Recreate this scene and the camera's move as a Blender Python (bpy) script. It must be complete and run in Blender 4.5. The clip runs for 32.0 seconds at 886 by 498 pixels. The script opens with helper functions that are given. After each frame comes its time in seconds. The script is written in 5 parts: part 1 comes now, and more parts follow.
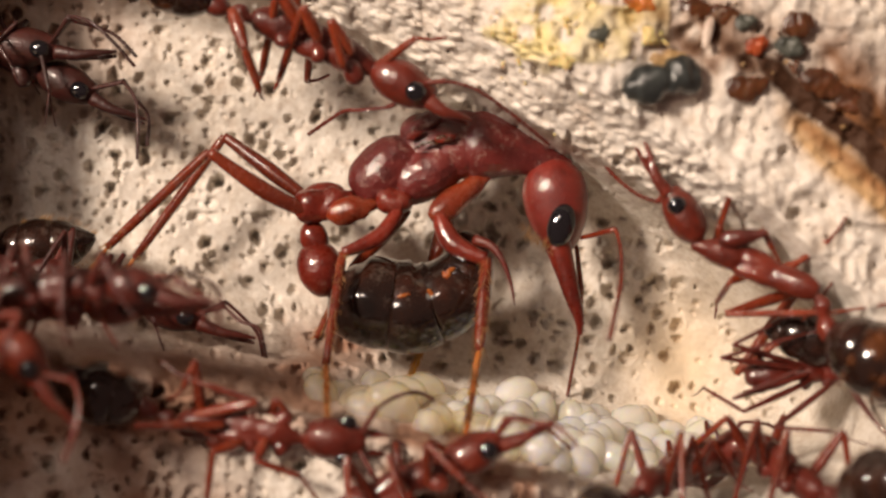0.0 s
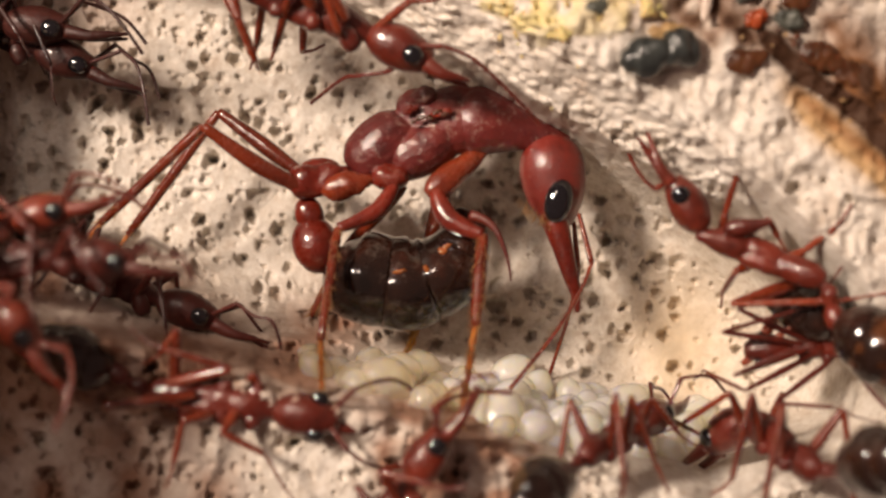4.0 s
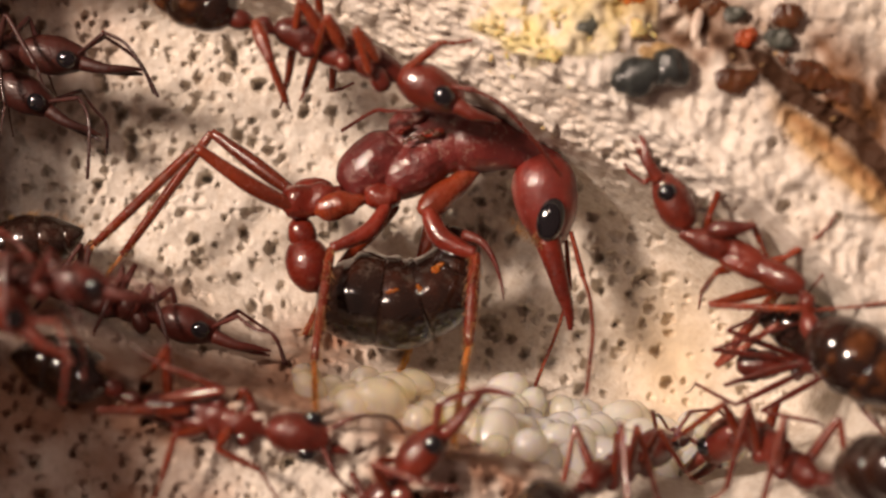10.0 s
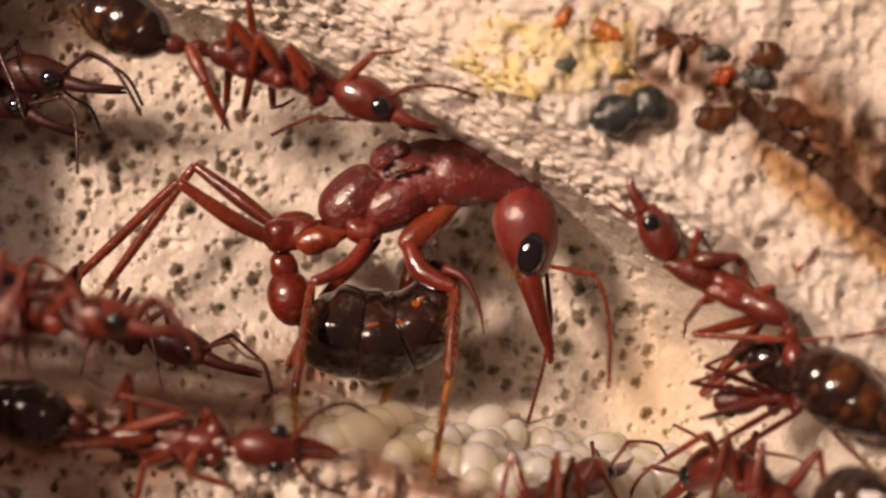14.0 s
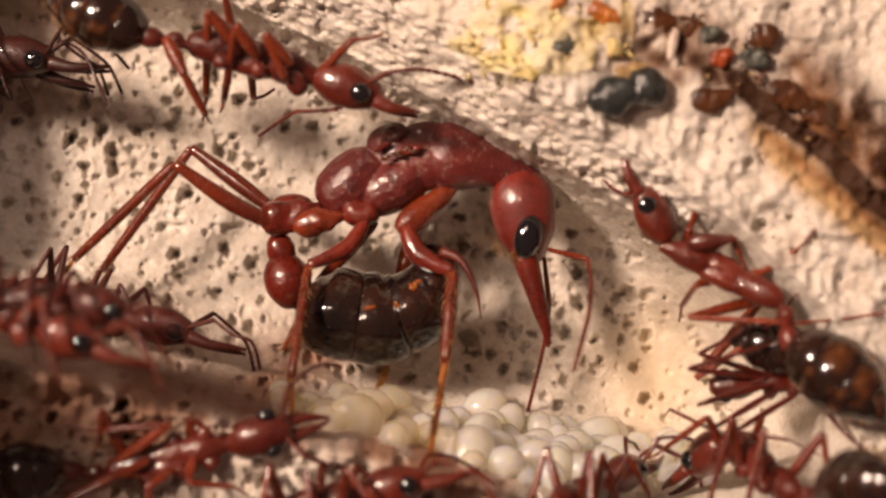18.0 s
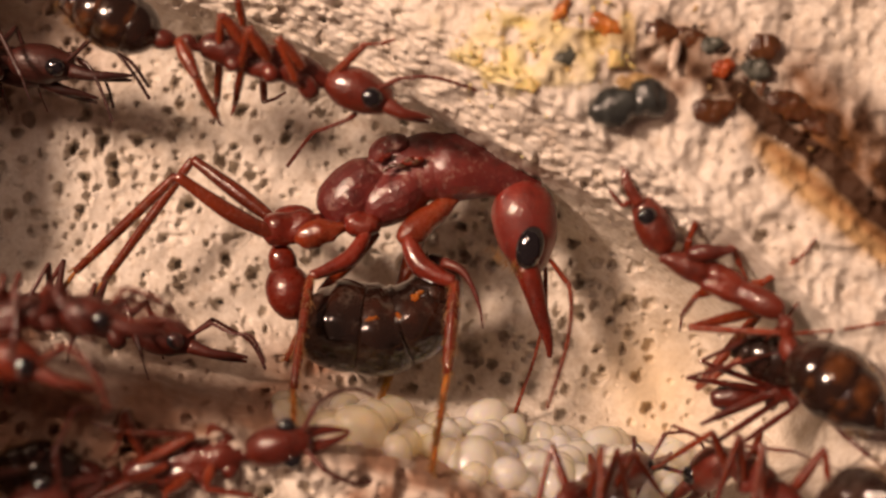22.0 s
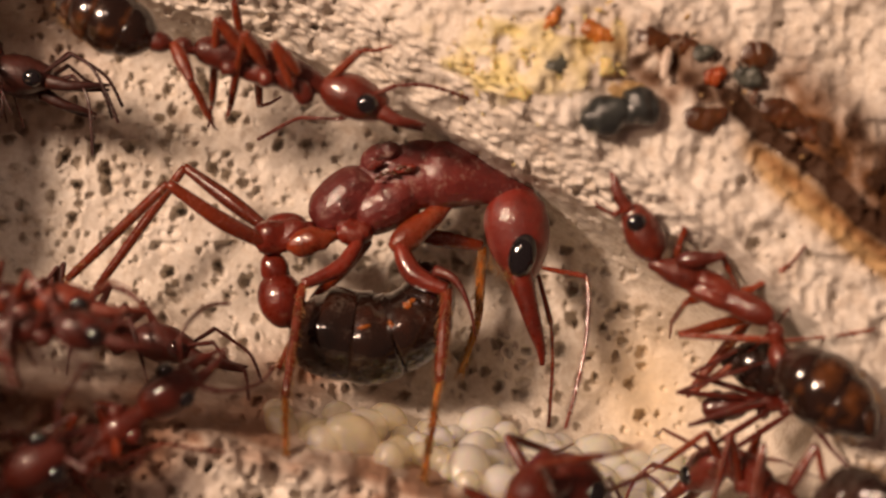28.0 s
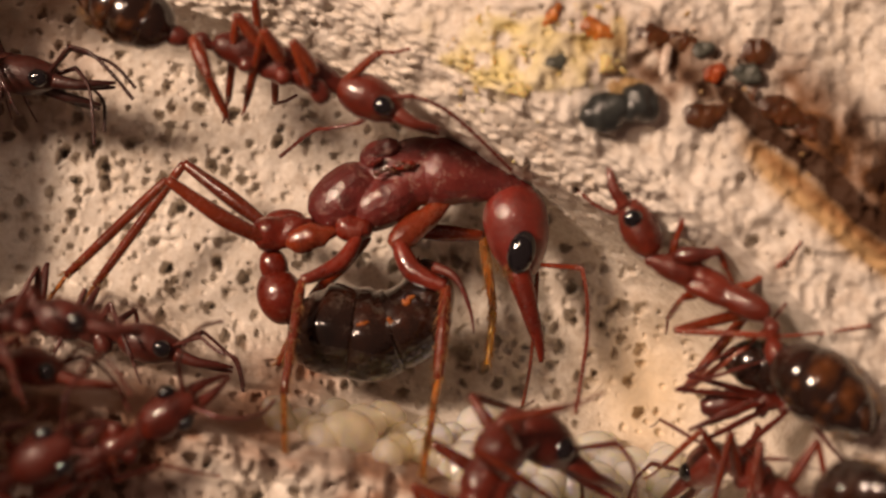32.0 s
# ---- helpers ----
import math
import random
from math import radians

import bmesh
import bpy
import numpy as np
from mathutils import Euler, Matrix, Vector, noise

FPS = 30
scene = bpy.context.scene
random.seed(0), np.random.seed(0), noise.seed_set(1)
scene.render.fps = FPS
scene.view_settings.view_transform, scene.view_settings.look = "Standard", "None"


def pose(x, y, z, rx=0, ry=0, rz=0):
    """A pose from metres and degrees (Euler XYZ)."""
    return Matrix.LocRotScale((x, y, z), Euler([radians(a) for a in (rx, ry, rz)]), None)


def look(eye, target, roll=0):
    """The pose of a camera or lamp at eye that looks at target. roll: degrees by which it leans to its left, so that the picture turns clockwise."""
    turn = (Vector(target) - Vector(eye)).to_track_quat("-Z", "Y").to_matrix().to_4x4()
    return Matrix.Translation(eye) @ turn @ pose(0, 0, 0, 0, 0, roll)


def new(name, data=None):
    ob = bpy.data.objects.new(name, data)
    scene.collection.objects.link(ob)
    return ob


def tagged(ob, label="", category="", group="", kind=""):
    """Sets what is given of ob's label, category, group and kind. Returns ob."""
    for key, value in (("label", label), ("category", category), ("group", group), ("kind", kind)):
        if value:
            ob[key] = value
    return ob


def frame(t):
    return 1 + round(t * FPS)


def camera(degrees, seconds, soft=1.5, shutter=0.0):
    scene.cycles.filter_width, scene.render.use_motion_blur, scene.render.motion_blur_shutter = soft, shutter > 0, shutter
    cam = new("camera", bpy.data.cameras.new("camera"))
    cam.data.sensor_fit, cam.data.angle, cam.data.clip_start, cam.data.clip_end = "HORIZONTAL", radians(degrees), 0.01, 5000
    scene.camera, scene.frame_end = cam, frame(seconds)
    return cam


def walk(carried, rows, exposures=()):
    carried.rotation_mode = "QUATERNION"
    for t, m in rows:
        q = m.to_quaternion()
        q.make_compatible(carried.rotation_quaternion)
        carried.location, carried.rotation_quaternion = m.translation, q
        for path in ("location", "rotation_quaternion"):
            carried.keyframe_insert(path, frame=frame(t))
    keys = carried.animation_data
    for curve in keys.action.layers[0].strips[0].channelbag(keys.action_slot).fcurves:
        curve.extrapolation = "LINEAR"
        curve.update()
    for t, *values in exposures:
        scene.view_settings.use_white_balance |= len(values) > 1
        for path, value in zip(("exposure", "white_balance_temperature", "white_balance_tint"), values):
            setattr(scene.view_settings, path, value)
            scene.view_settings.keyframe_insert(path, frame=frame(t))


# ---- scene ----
cam = camera(26.99, 32.0, soft=2.45)
cam.data.dof.use_dof, cam.data.dof.focus_distance, cam.data.dof.aperture_fstop = True, 0.0790, 36.0

# seconds, then the camera's place in millimetres (across, away, up) and its lean in degrees
walk(cam, [(t, pose(x / 1000, y / 1000, z / 1000, 90, lean, 0)) for t, x, y, z, lean in [
    (0.0, -1.483, -75.048, -0.986, -0.26), (0.5, -1.921, -74.877, -1.811, -0.31), (1.0, -2.323, -74.853, -2.146, -0.33),
    (1.5, -2.255, -74.922, -2.235, -0.31), (2.0, -2.247, -74.987, -2.087, -0.25), (2.5, -2.342, -74.984, -2.151, -0.18),
    (3.0, -2.252, -74.792, -2.243, -0.16), (3.5, -1.744, -74.382, -2.062, -0.26), (5.5, -1.011, -74.301, -1.922, -0.39),
    (6.0, -1.036, -74.331, -2.169, -0.31), (6.5, -1.191, -74.424, -2.259, -0.22), (7.0, -1.002, -74.529, -1.646, -0.15),
    (7.5, -0.978, -74.556, -1.364, -0.10), (8.0, -0.977, -74.519, -1.658, -0.06), (8.5, -1.127, -74.502, -1.942, -0.04),
    (9.0, -1.101, -74.526, -1.754, -0.02), (9.5, -0.991, -74.565, -1.548, 0.01), (10.0, -1.023, -74.594, -1.188, 0.03),
    (10.5, -0.856, -74.612, -1.398, -0.03), (11.0, -0.324, -74.668, -1.188, -0.14), (11.5, -0.338, -74.783, -1.231, -0.18),
    (12.0, -0.316, -74.878, -0.756, -0.06), (12.5, -0.240, -74.901, -0.540, 0.08), (13.0, -0.105, -74.922, -0.428, 0.12),
    (13.5, -0.163, -75.002, -0.281, 0.06), (14.0, -0.220, -75.005, 0.227, -0.04), (14.5, -0.190, -74.811, -0.102, -0.14),
    (16.5, -0.268, -75.150, -0.419, 0.17), (17.0, -0.167, -75.067, -0.272, -0.01), (17.5, -0.055, -74.934, -0.971, -0.14),
    (18.0, -0.101, -74.831, -0.484, -0.17), (18.5, 0.063, -74.827, -0.238, -0.13), (19.0, 0.015, -74.897, -0.001, -0.09),
    (19.5, 0.036, -74.970, -0.172, -0.09), (20.0, 0.104, -75.047, -0.013, -0.10), (20.5, 0.145, -75.135, 1.041, -0.09),
    (21.0, 0.086, -75.111, 1.269, -0.05), (21.5, 0.066, -74.944, 0.937, -0.01), (22.0, -0.174, -74.817, -0.034, -0.00),
    (22.5, -0.124, -74.844, 0.194, -0.01), (23.0, 0.047, -74.932, 0.319, 0.01), (23.5, 0.101, -74.963, 0.565, 0.03),
    (24.0, 0.026, -74.875, 0.627, 0.04), (24.5, 0.096, -74.681, 0.321, 0.03), (25.0, 0.128, -74.493, -0.134, -0.00),
    (25.5, 0.109, -74.388, -0.184, -0.01), (27.5, 0.115, -74.624, 0.148, 0.04), (28.0, 0.149, -74.702, 0.293, 0.06),
    (28.5, 0.070, -74.753, 0.513, 0.05), (29.0, 0.043, -74.741, 0.704, -0.01), (29.5, 0.005, -74.689, 0.035, -0.07),
    (30.0, -0.022, -74.662, -0.065, -0.07), (30.5, -0.074, -74.677, 0.062, -0.03), (31.0, 0.015, -74.709, 0.040, 0.02),
    (31.5, 0.081, -74.719, 0.241, 0.01), (32.0, 0.186, -74.679, 0.158, -0.07)]],
     exposures=[(0, 0.12, 6700, 17), (11, 0.08, 7000, 24), (12.5, 0.05, 7150, 26), (14, -0.07, 7600, 30), (18, 0.04, 7450, 27), (20, 0.06, 7600, 28), (22, -0.13, 8250, 34), (25, -0.22, 8250, 33), (32, -0.30, 7950, 28)])

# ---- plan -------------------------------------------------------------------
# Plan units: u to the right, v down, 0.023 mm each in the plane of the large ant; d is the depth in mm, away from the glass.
UNIT = 36.0 / 1568 / 1000
FAR = 75.0


def P(u, v, d=0.0):
    k = 1 + d / FAR
    return Vector(((u - 784) * UNIT * k, d / 1000, (441 - v) * UNIT * k))


# ---- world and lamps ----------------------------------------------------------
world = bpy.data.worlds.new("room")
scene.world = world
world.use_nodes = True
back = world.node_tree.nodes["Background"]
back.inputs["Color"].default_value = (1.0, 0.60, 0.48, 1)
back.inputs["Strength"].default_value = 0.122


def lamp(name, eye, target, power, size, colour):
    data = bpy.data.lights.new(name, "AREA")
    data.shape, data.size, data.energy, data.color = "DISK", size, power, colour
    ob = new(name, data)
    ob.matrix_basis = look(eye, target)
    return ob


# the desk lamp over the nest: two bulbs side by side, up in front of the glass
lamp("lamp_bulb", (-0.174, -0.227, 0.100), (0, 0.004, 0), 1.22, 0.052, (1.0, 0.86, 0.695))
lamp("lamp_bulb", (-0.10, -0.29, 0.13), (0, 0.004, 0), 0.14, 0.045, (1.0, 0.85, 0.70))


# ---- materials ----------------------------------------------------------------
def material(name):
    m = bpy.data.materials.new(name)
    m.use_nodes = True
    t = m.node_tree
    return m, t.nodes, t.links, t.nodes["Principled BSDF"]


def noise_node(N, L, scale, detail=4.0, rough=0.6, coords=None):
    n = N.new("ShaderNodeTexNoise")
    n.inputs["Scale"].default_value, n.inputs["Detail"].default_value, n.inputs["Roughness"].default_value = scale, detail, rough
    if coords is None:
        coords = N.new("ShaderNodeTexCoord").outputs["Object"]
    L.new(coords, n.inputs["Vector"])
    return n


def ramp_node(N, L, fac, stops):
    r = N.new("ShaderNodeValToRGB")
    while len(r.color_ramp.elements) < len(stops):
        r.color_ramp.elements.new(0.5)
    for e, (p, c) in zip(r.color_ramp.elements, stops):
        e.position, e.color = p, (*c, 1)
    L.new(fac, r.inputs["Fac"])
    return r


def mix_node(N, L, fac, a, b, blend="MIX"):
    m = N.new("ShaderNodeMix")
    m.data_type, m.blend_type = "RGBA", blend
    for socket, value in ((m.inputs[0], fac), (m.inputs[6], a), (m.inputs[7], b)):
        if isinstance(value, (int, float)):
            socket.default_value = value
        elif isinstance(value, tuple):
            socket.default_value = (*value, 1)
        else:
            L.new(value, socket)
    return m.outputs[2]


def bump_node(N, L, height, strength, distance, bsdf):
    b = N.new("ShaderNodeBump")
    b.inputs["Strength"].default_value, b.inputs["Distance"].default_value = strength, distance
    L.new(height, b.inputs["Height"])
    L.new(b.outputs["Normal"], bsdf.inputs["Normal"])
    return b


def cuticle(name, dark, light, rough=0.30, coat=0.5, haze=0.1, sss=0.10, grain=0.35, scale=4600, uneven=0.25, dust=0.25, frost=0.35):
    """Ant shell: clouds of two tones, fine pitted relief, a clear gloss, here and there a film of pale dust."""
    m, N, L, B = material(name)
    a = noise_node(N, L, 520, 4)
    c = ramp_node(N, L, a.outputs["Fac"], [(0.32, dark), (0.66, light)])
    blotch = noise_node(N, L, 900, 6, 0.68)
    spot = ramp_node(N, L, blotch.outputs["Fac"], [(0.34, (0.35,) * 3), (0.50, (1.0,) * 3)])
    col = mix_node(N, L, spot.outputs["Color"], tuple(x * 0.45 for x in dark), c.outputs["Color"])
    fine = noise_node(N, L, scale, 6, 0.75)
    col = mix_node(N, L, 0.18, col, mix_node(N, L, fine.outputs["Fac"], tuple(x * 0.35 for x in dark), tuple(min(1, x * 1.3) for x in light)))
    info = N.new("ShaderNodeObjectInfo")
    tone = ramp_node(N, L, info.outputs["Random"], [(0.0, (0.80, 0.76, 0.74)), (1.0, (1.15, 1.22, 1.22))])
    col = mix_node(N, L, 1.0, col, tone.outputs["Color"], "MULTIPLY")
    film = ramp_node(N, L, noise_node(N, L, 1300, 7, 0.78).outputs["Fac"], [(0.55, (0.0,) * 3), (0.75, (dust,) * 3)])
    L.new(mix_node(N, L, film.outputs["Color"], col, (0.46, 0.36, 0.30)), B.inputs["Base Color"])
    r = ramp_node(N, L, fine.outputs["Fac"], [(0.3, (rough * 0.75,) * 3), (0.7, (rough * 1.5,) * 3)])
    L.new(r.outputs["Color"], B.inputs["Roughness"])
    B.inputs["Coat Weight"].default_value, B.inputs["Coat Roughness"].default_value = coat, haze
    B.inputs["Specular IOR Level"].default_value = 0.36
    B.inputs["Subsurface Weight"].default_value = sss
    B.inputs["Subsurface Radius"].default_value = (1.0, 0.22, 0.08)
    B.inputs["Subsurface Scale"].default_value = 0.0005
    v = N.new("ShaderNodeTexVoronoi")
    v.inputs["Scale"].default_value = scale * 1.7
    L.new(N.new("ShaderNodeTexCoord").outputs["Object"], v.inputs["Vector"])
    waves = bump_node(N, L, noise_node(N, L, 1100, 4, 0.6).outputs["Fac"], uneven, 0.00022, B)
    pits = bump_node(N, L, mix_node(N, L, 0.6, v.outputs["Distance"], fine.outputs["Color"]), grain, 0.00010, B)
    L.new(waves.outputs["Normal"], pits.inputs["Normal"])
    coat_relief = bump_node(N, L, noise_node(N, L, scale, 1.0, 0.5).outputs["Fac"], grain * frost, 0.00005, B)
    L.new(waves.outputs["Normal"], coat_relief.inputs["Normal"])
    L.new(pits.outputs["Normal"], B.inputs["Normal"])
    L.new(coat_relief.outputs["Normal"], B.inputs["Coat Normal"])
    return m


RED = cuticle("red_cuticle", (0.085, 0.0065, 0.0035), (0.2, 0.021, 0.009), 0.28, coat=0.7, haze=0.07)
HEAD_RED = cuticle("head_cuticle", (0.10, 0.009, 0.006), (0.21, 0.021, 0.013), 0.40, coat=1.0, haze=0.07, grain=0.45, scale=8500, uneven=0.20, sss=0.05, frost=1.3)
DULL_RED = cuticle("thorax_cuticle", (0.08, 0.010, 0.010), (0.19, 0.026, 0.022), 0.36, coat=0.8, haze=0.10, grain=0.4, scale=7500, uneven=0.6, dust=0.7, frost=1.3)
ORANGE = cuticle("coxa_cuticle", (0.11, 0.014, 0.006), (0.26, 0.042, 0.013), 0.26, coat=0.7, haze=0.06, sss=0.25)
LEG = cuticle("leg_cuticle", (0.075, 0.009, 0.004), (0.2, 0.03, 0.01), 0.22, coat=0.9, haze=0.05, sss=0.15, uneven=0.12)
AMBER = cuticle("amber_leg", (0.12, 0.022, 0.005), (0.38, 0.12, 0.022), 0.24, coat=0.8, haze=0.06, sss=0.2)
YELLOW_LEG = cuticle("yellow_leg", (0.34, 0.11, 0.01), (0.60, 0.28, 0.03), 0.24, coat=0.6, sss=0.25)
MEMBRANE = cuticle("orange_membrane", (0.09, 0.016, 0.003), (0.40, 0.11, 0.015), 0.12, coat=1.0, haze=0.04, sss=0.2, dust=0.0)
WORKER = cuticle("worker_cuticle", (0.07, 0.0075, 0.0035), (0.175, 0.021, 0.008), 0.34, coat=0.75, haze=0.05, sss=0.15, grain=0.45, uneven=0.32, dust=0.12)
# two darkened worker shells: the shade round these ants is put into their colour
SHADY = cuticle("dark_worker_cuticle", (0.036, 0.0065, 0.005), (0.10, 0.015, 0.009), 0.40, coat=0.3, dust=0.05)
DEEP_SHADY = cuticle("brown_black_cuticle", (0.018, 0.005, 0.004), (0.055, 0.012, 0.009), 0.40, coat=0.3, dust=0.05)
LIGHT_RED = cuticle("light_red_cuticle", (0.08, 0.010, 0.006), (0.19, 0.028, 0.012), 0.36, coat=0.6, haze=0.07, sss=0.2)
DIM_RED = cuticle("brown_red_cuticle", (0.055, 0.0065, 0.004), (0.14, 0.017, 0.008), 0.34, coat=0.75, haze=0.05, grain=0.45, uneven=0.32, dust=0.12)
EYE, _n, _l, _b = material("black_eye")
_b.inputs["Base Color"].default_value, _b.inputs["Roughness"].default_value = (0.006, 0.006, 0.008, 1), 0.07
_b.inputs["Coat Weight"].default_value, _b.inputs["Coat Roughness"].default_value = 1.0, 0.03


def gaster_material(name, amber, cells=420, first=0.58):
    """Dark brown polished shell with an amber back patch and dull, dusty places."""
    m, N, L, B = material(name)
    a = noise_node(N, L, cells, 3)
    c = ramp_node(N, L, a.outputs["Fac"], [(0.35, (0.006, 0.004, 0.0035)), (first, (0.018, 0.008, 0.0055)), (0.74, amber)])
    dust = noise_node(N, L, 700, 6, 0.75)
    d = ramp_node(N, L, dust.outputs["Fac"], [(0.58, (0, 0, 0)), (0.74, (0.85, 0.85, 0.85))])
    L.new(mix_node(N, L, d.outputs["Color"], c.outputs["Color"], (0.14, 0.11, 0.09)), B.inputs["Base Color"])
    r = ramp_node(N, L, dust.outputs["Fac"], [(0.45, (0.20,) * 3), (0.70, (0.38,) * 3)])
    L.new(r.outputs["Color"], B.inputs["Roughness"])
    B.inputs["Coat Weight"].default_value, B.inputs["Coat Roughness"].default_value = 1.0, 0.055
    B.inputs["Coat IOR"].default_value = 1.56
    B.inputs["Specular IOR Level"].default_value = 0.15
    bump_node(N, L, noise_node(N, L, 5200, 4).outputs["Fac"], 0.25, 0.00003, B)
    return m


GASTER = gaster_material("dark_gaster", (0.045, 0.012, 0.006))
GASTER_AMBER = gaster_material("amber_gaster", (0.17, 0.052, 0.012), 360, 0.57)



def egg_material(name, a, b, clear):
    """Milky translucent skin over a clouded yolk, wet gloss."""
    m, N, L, B = material(name)
    r = N.new("ShaderNodeObjectInfo")
    c = ramp_node(N, L, r.outputs["Random"], [(0.0, a), (1.0, b)])
    cloud = noise_node(N, L, 1.6, 3)
    L.new(mix_node(N, L, cloud.outputs["Fac"], mix_node(N, L, 0.12, c.outputs["Color"], (0.78, 0.62, 0.36)), c.outputs["Color"]), B.inputs["Base Color"])
    B.inputs["Roughness"].default_value, B.inputs["Coat Weight"].default_value = 0.16, 1.0
    B.inputs["Specular IOR Level"].default_value = 0.5
    B.inputs["Coat Roughness"].default_value = 0.05
    B.inputs["Subsurface Weight"].default_value, B.inputs["Subsurface Scale"].default_value = 1.0, 0.0014
    B.inputs["Subsurface Radius"].default_value = (1.0, 0.82, 0.5)
    bump_node(N, L, noise_node(N, L, 2.6, 3).outputs["Fac"], 0.10, 0.08, B)
    skin, blend = N.new("ShaderNodeBsdfTransparent"), N.new("ShaderNodeMixShader")
    skin.inputs["Color"].default_value = (1.0, 0.96, 0.88, 1)
    blend.inputs["Fac"].default_value = clear
    jelly, milk = N.new("ShaderNodeBsdfTranslucent"), N.new("ShaderNodeMixShader")
    milk.inputs["Fac"].default_value = 0.34
    L.new(c.outputs["Color"], jelly.inputs["Color"])
    L.new(B.outputs["BSDF"], milk.inputs[1])
    L.new(jelly.outputs["BSDF"], milk.inputs[2])
    L.new(milk.outputs["Shader"], blend.inputs[1])
    L.new(skin.outputs["BSDF"], blend.inputs[2])
    L.new(blend.outputs["Shader"], N["Material Output"].inputs["Surface"])
    return m


EGG = egg_material("egg_skin", (0.97, 0.94, 0.82), (0.99, 0.98, 0.91), 0.14)
# eggs on the left: yellower and clearer, with shade put into the skin colour
SHADED_EGG = egg_material("old_egg_skin", (0.90, 0.83, 0.65), (0.96, 0.92, 0.80), 0.58)


def block_material():
    """Off-white aerated block: chalky grain, grey and pinkish clouds, stains of food and mud in their own patches, dirt
    and painted shade round the chamber.
    """
    m, N, L, B = material("porous_block")
    a = noise_node(N, L, 160, 6, 0.65)
    c = ramp_node(N, L, a.outputs["Fac"], [(0.28, (0.49, 0.42, 0.34)), (0.5, (0.61, 0.555, 0.49)), (0.72, (0.73, 0.70, 0.65))])
    b = noise_node(N, L, 1400, 5, 0.7)
    col = mix_node(N, L, 0.4, c.outputs["Color"], ramp_node(N, L, b.outputs["Fac"], [(0.36, (0.45, 0.38, 0.30)), (0.52, (0.66, 0.61, 0.545)), (0.66, (0.80, 0.77, 0.72))]).outputs["Color"])
    fleck = ramp_node(N, L, noise_node(N, L, 3400, 4, 0.7).outputs["Fac"], [(0.35, (0.40, 0.31, 0.23)), (0.47, (0.68, 0.63, 0.55)), (0.6, (0.86, 0.84, 0.78))])
    col = mix_node(N, L, 0.28, col, fleck.outputs["Color"])
    spots = ramp_node(N, L, noise_node(N, L, 820, 3, 0.6).outputs["Fac"], [(0.58, (0.0,) * 3), (0.70, (0.45,) * 3)])
    col = mix_node(N, L, spots.outputs["Color"], col, (0.42, 0.32, 0.24))
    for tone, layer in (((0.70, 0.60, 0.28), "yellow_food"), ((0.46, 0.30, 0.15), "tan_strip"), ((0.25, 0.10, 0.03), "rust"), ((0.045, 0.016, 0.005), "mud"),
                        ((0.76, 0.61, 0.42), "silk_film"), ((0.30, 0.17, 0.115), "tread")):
        at = N.new("ShaderNodeAttribute")
        at.attribute_name = layer
        breakup = N.new("ShaderNodeMath")
        breakup.operation = "MULTIPLY_ADD"
        L.new(noise_node(N, L, 620, 5, 0.7).outputs["Fac"], breakup.inputs[0])
        breakup.inputs[1].default_value = 1.3
        breakup.inputs[2].default_value = -0.55
        edge = N.new("ShaderNodeMath")
        edge.operation = "ADD"
        edge.use_clamp = True
        gate = N.new("ShaderNodeMath")
        gate.operation = "MULTIPLY"
        L.new(breakup.outputs[0], gate.inputs[0])
        L.new(at.outputs["Fac"], gate.inputs[1])
        L.new(gate.outputs[0], edge.inputs[0])
        L.new(at.outputs["Fac"], edge.inputs[1])
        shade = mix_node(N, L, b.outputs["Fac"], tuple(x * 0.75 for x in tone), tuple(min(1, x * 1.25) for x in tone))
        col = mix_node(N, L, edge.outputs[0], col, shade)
    L.new(col, B.inputs["Base Color"])
    B.inputs["Roughness"].default_value = 0.78
    B.inputs["Specular IOR Level"].default_value = 0.35
    bump_node(N, L, noise_node(N, L, 2400, 5, 0.6).outputs["Fac"], 0.55, 0.00016, B)
    return m


BLOCK = block_material()


def plain(name, dark, light, rough, scale=900, bump=0.3, coat=0.0, sss=0.0):
    m, N, L, B = material(name)
    a = noise_node(N, L, scale, 5, 0.65)
    L.new(ramp_node(N, L, a.outputs["Fac"], [(0.3, dark), (0.7, light)]).outputs["Color"], B.inputs["Base Color"])
    B.inputs["Roughness"].default_value, B.inputs["Coat Weight"].default_value = rough, coat
    B.inputs["Subsurface Weight"].default_value, B.inputs["Subsurface Scale"].default_value = sss, 0.0003
    bump_node(N, L, noise_node(N, L, scale * 3, 4).outputs["Fac"], bump, 0.00006, B)
    return m


BLUE_BLACK = plain("blue_black_shell", (0.004, 0.006, 0.007), (0.05, 0.058, 0.055), 0.3, 1100, 0.8, coat=0.4)
MUD = plain("mud_crumb", (0.014, 0.004, 0.002), (0.13, 0.042, 0.012), 0.30, 1300, 1.0, coat=0.5, sss=0.15)
TAN = plain("tan_crumb", (0.24, 0.13, 0.05), (0.46, 0.31, 0.14), 0.6, 1800, 0.6)
ORANGE_BIT = plain("orange_bit", (0.16, 0.03, 0.006), (0.60, 0.20, 0.03), 0.4, 1600, 0.8, coat=0.2, sss=0.2)
RED_BIT = plain("red_bit", (0.12, 0.018, 0.006), (0.42, 0.075, 0.015), 0.4, 1600, 0.8, sss=0.2)
TEAL_BIT = plain("teal_bit", (0.010, 0.014, 0.013), (0.10, 0.105, 0.085), 0.4, 1700, 0.8)
YELLOW = plain("yellow_food_crumb", (0.52, 0.38, 0.12), (0.74, 0.62, 0.30), 0.55, 1500, 0.6, sss=0.2)
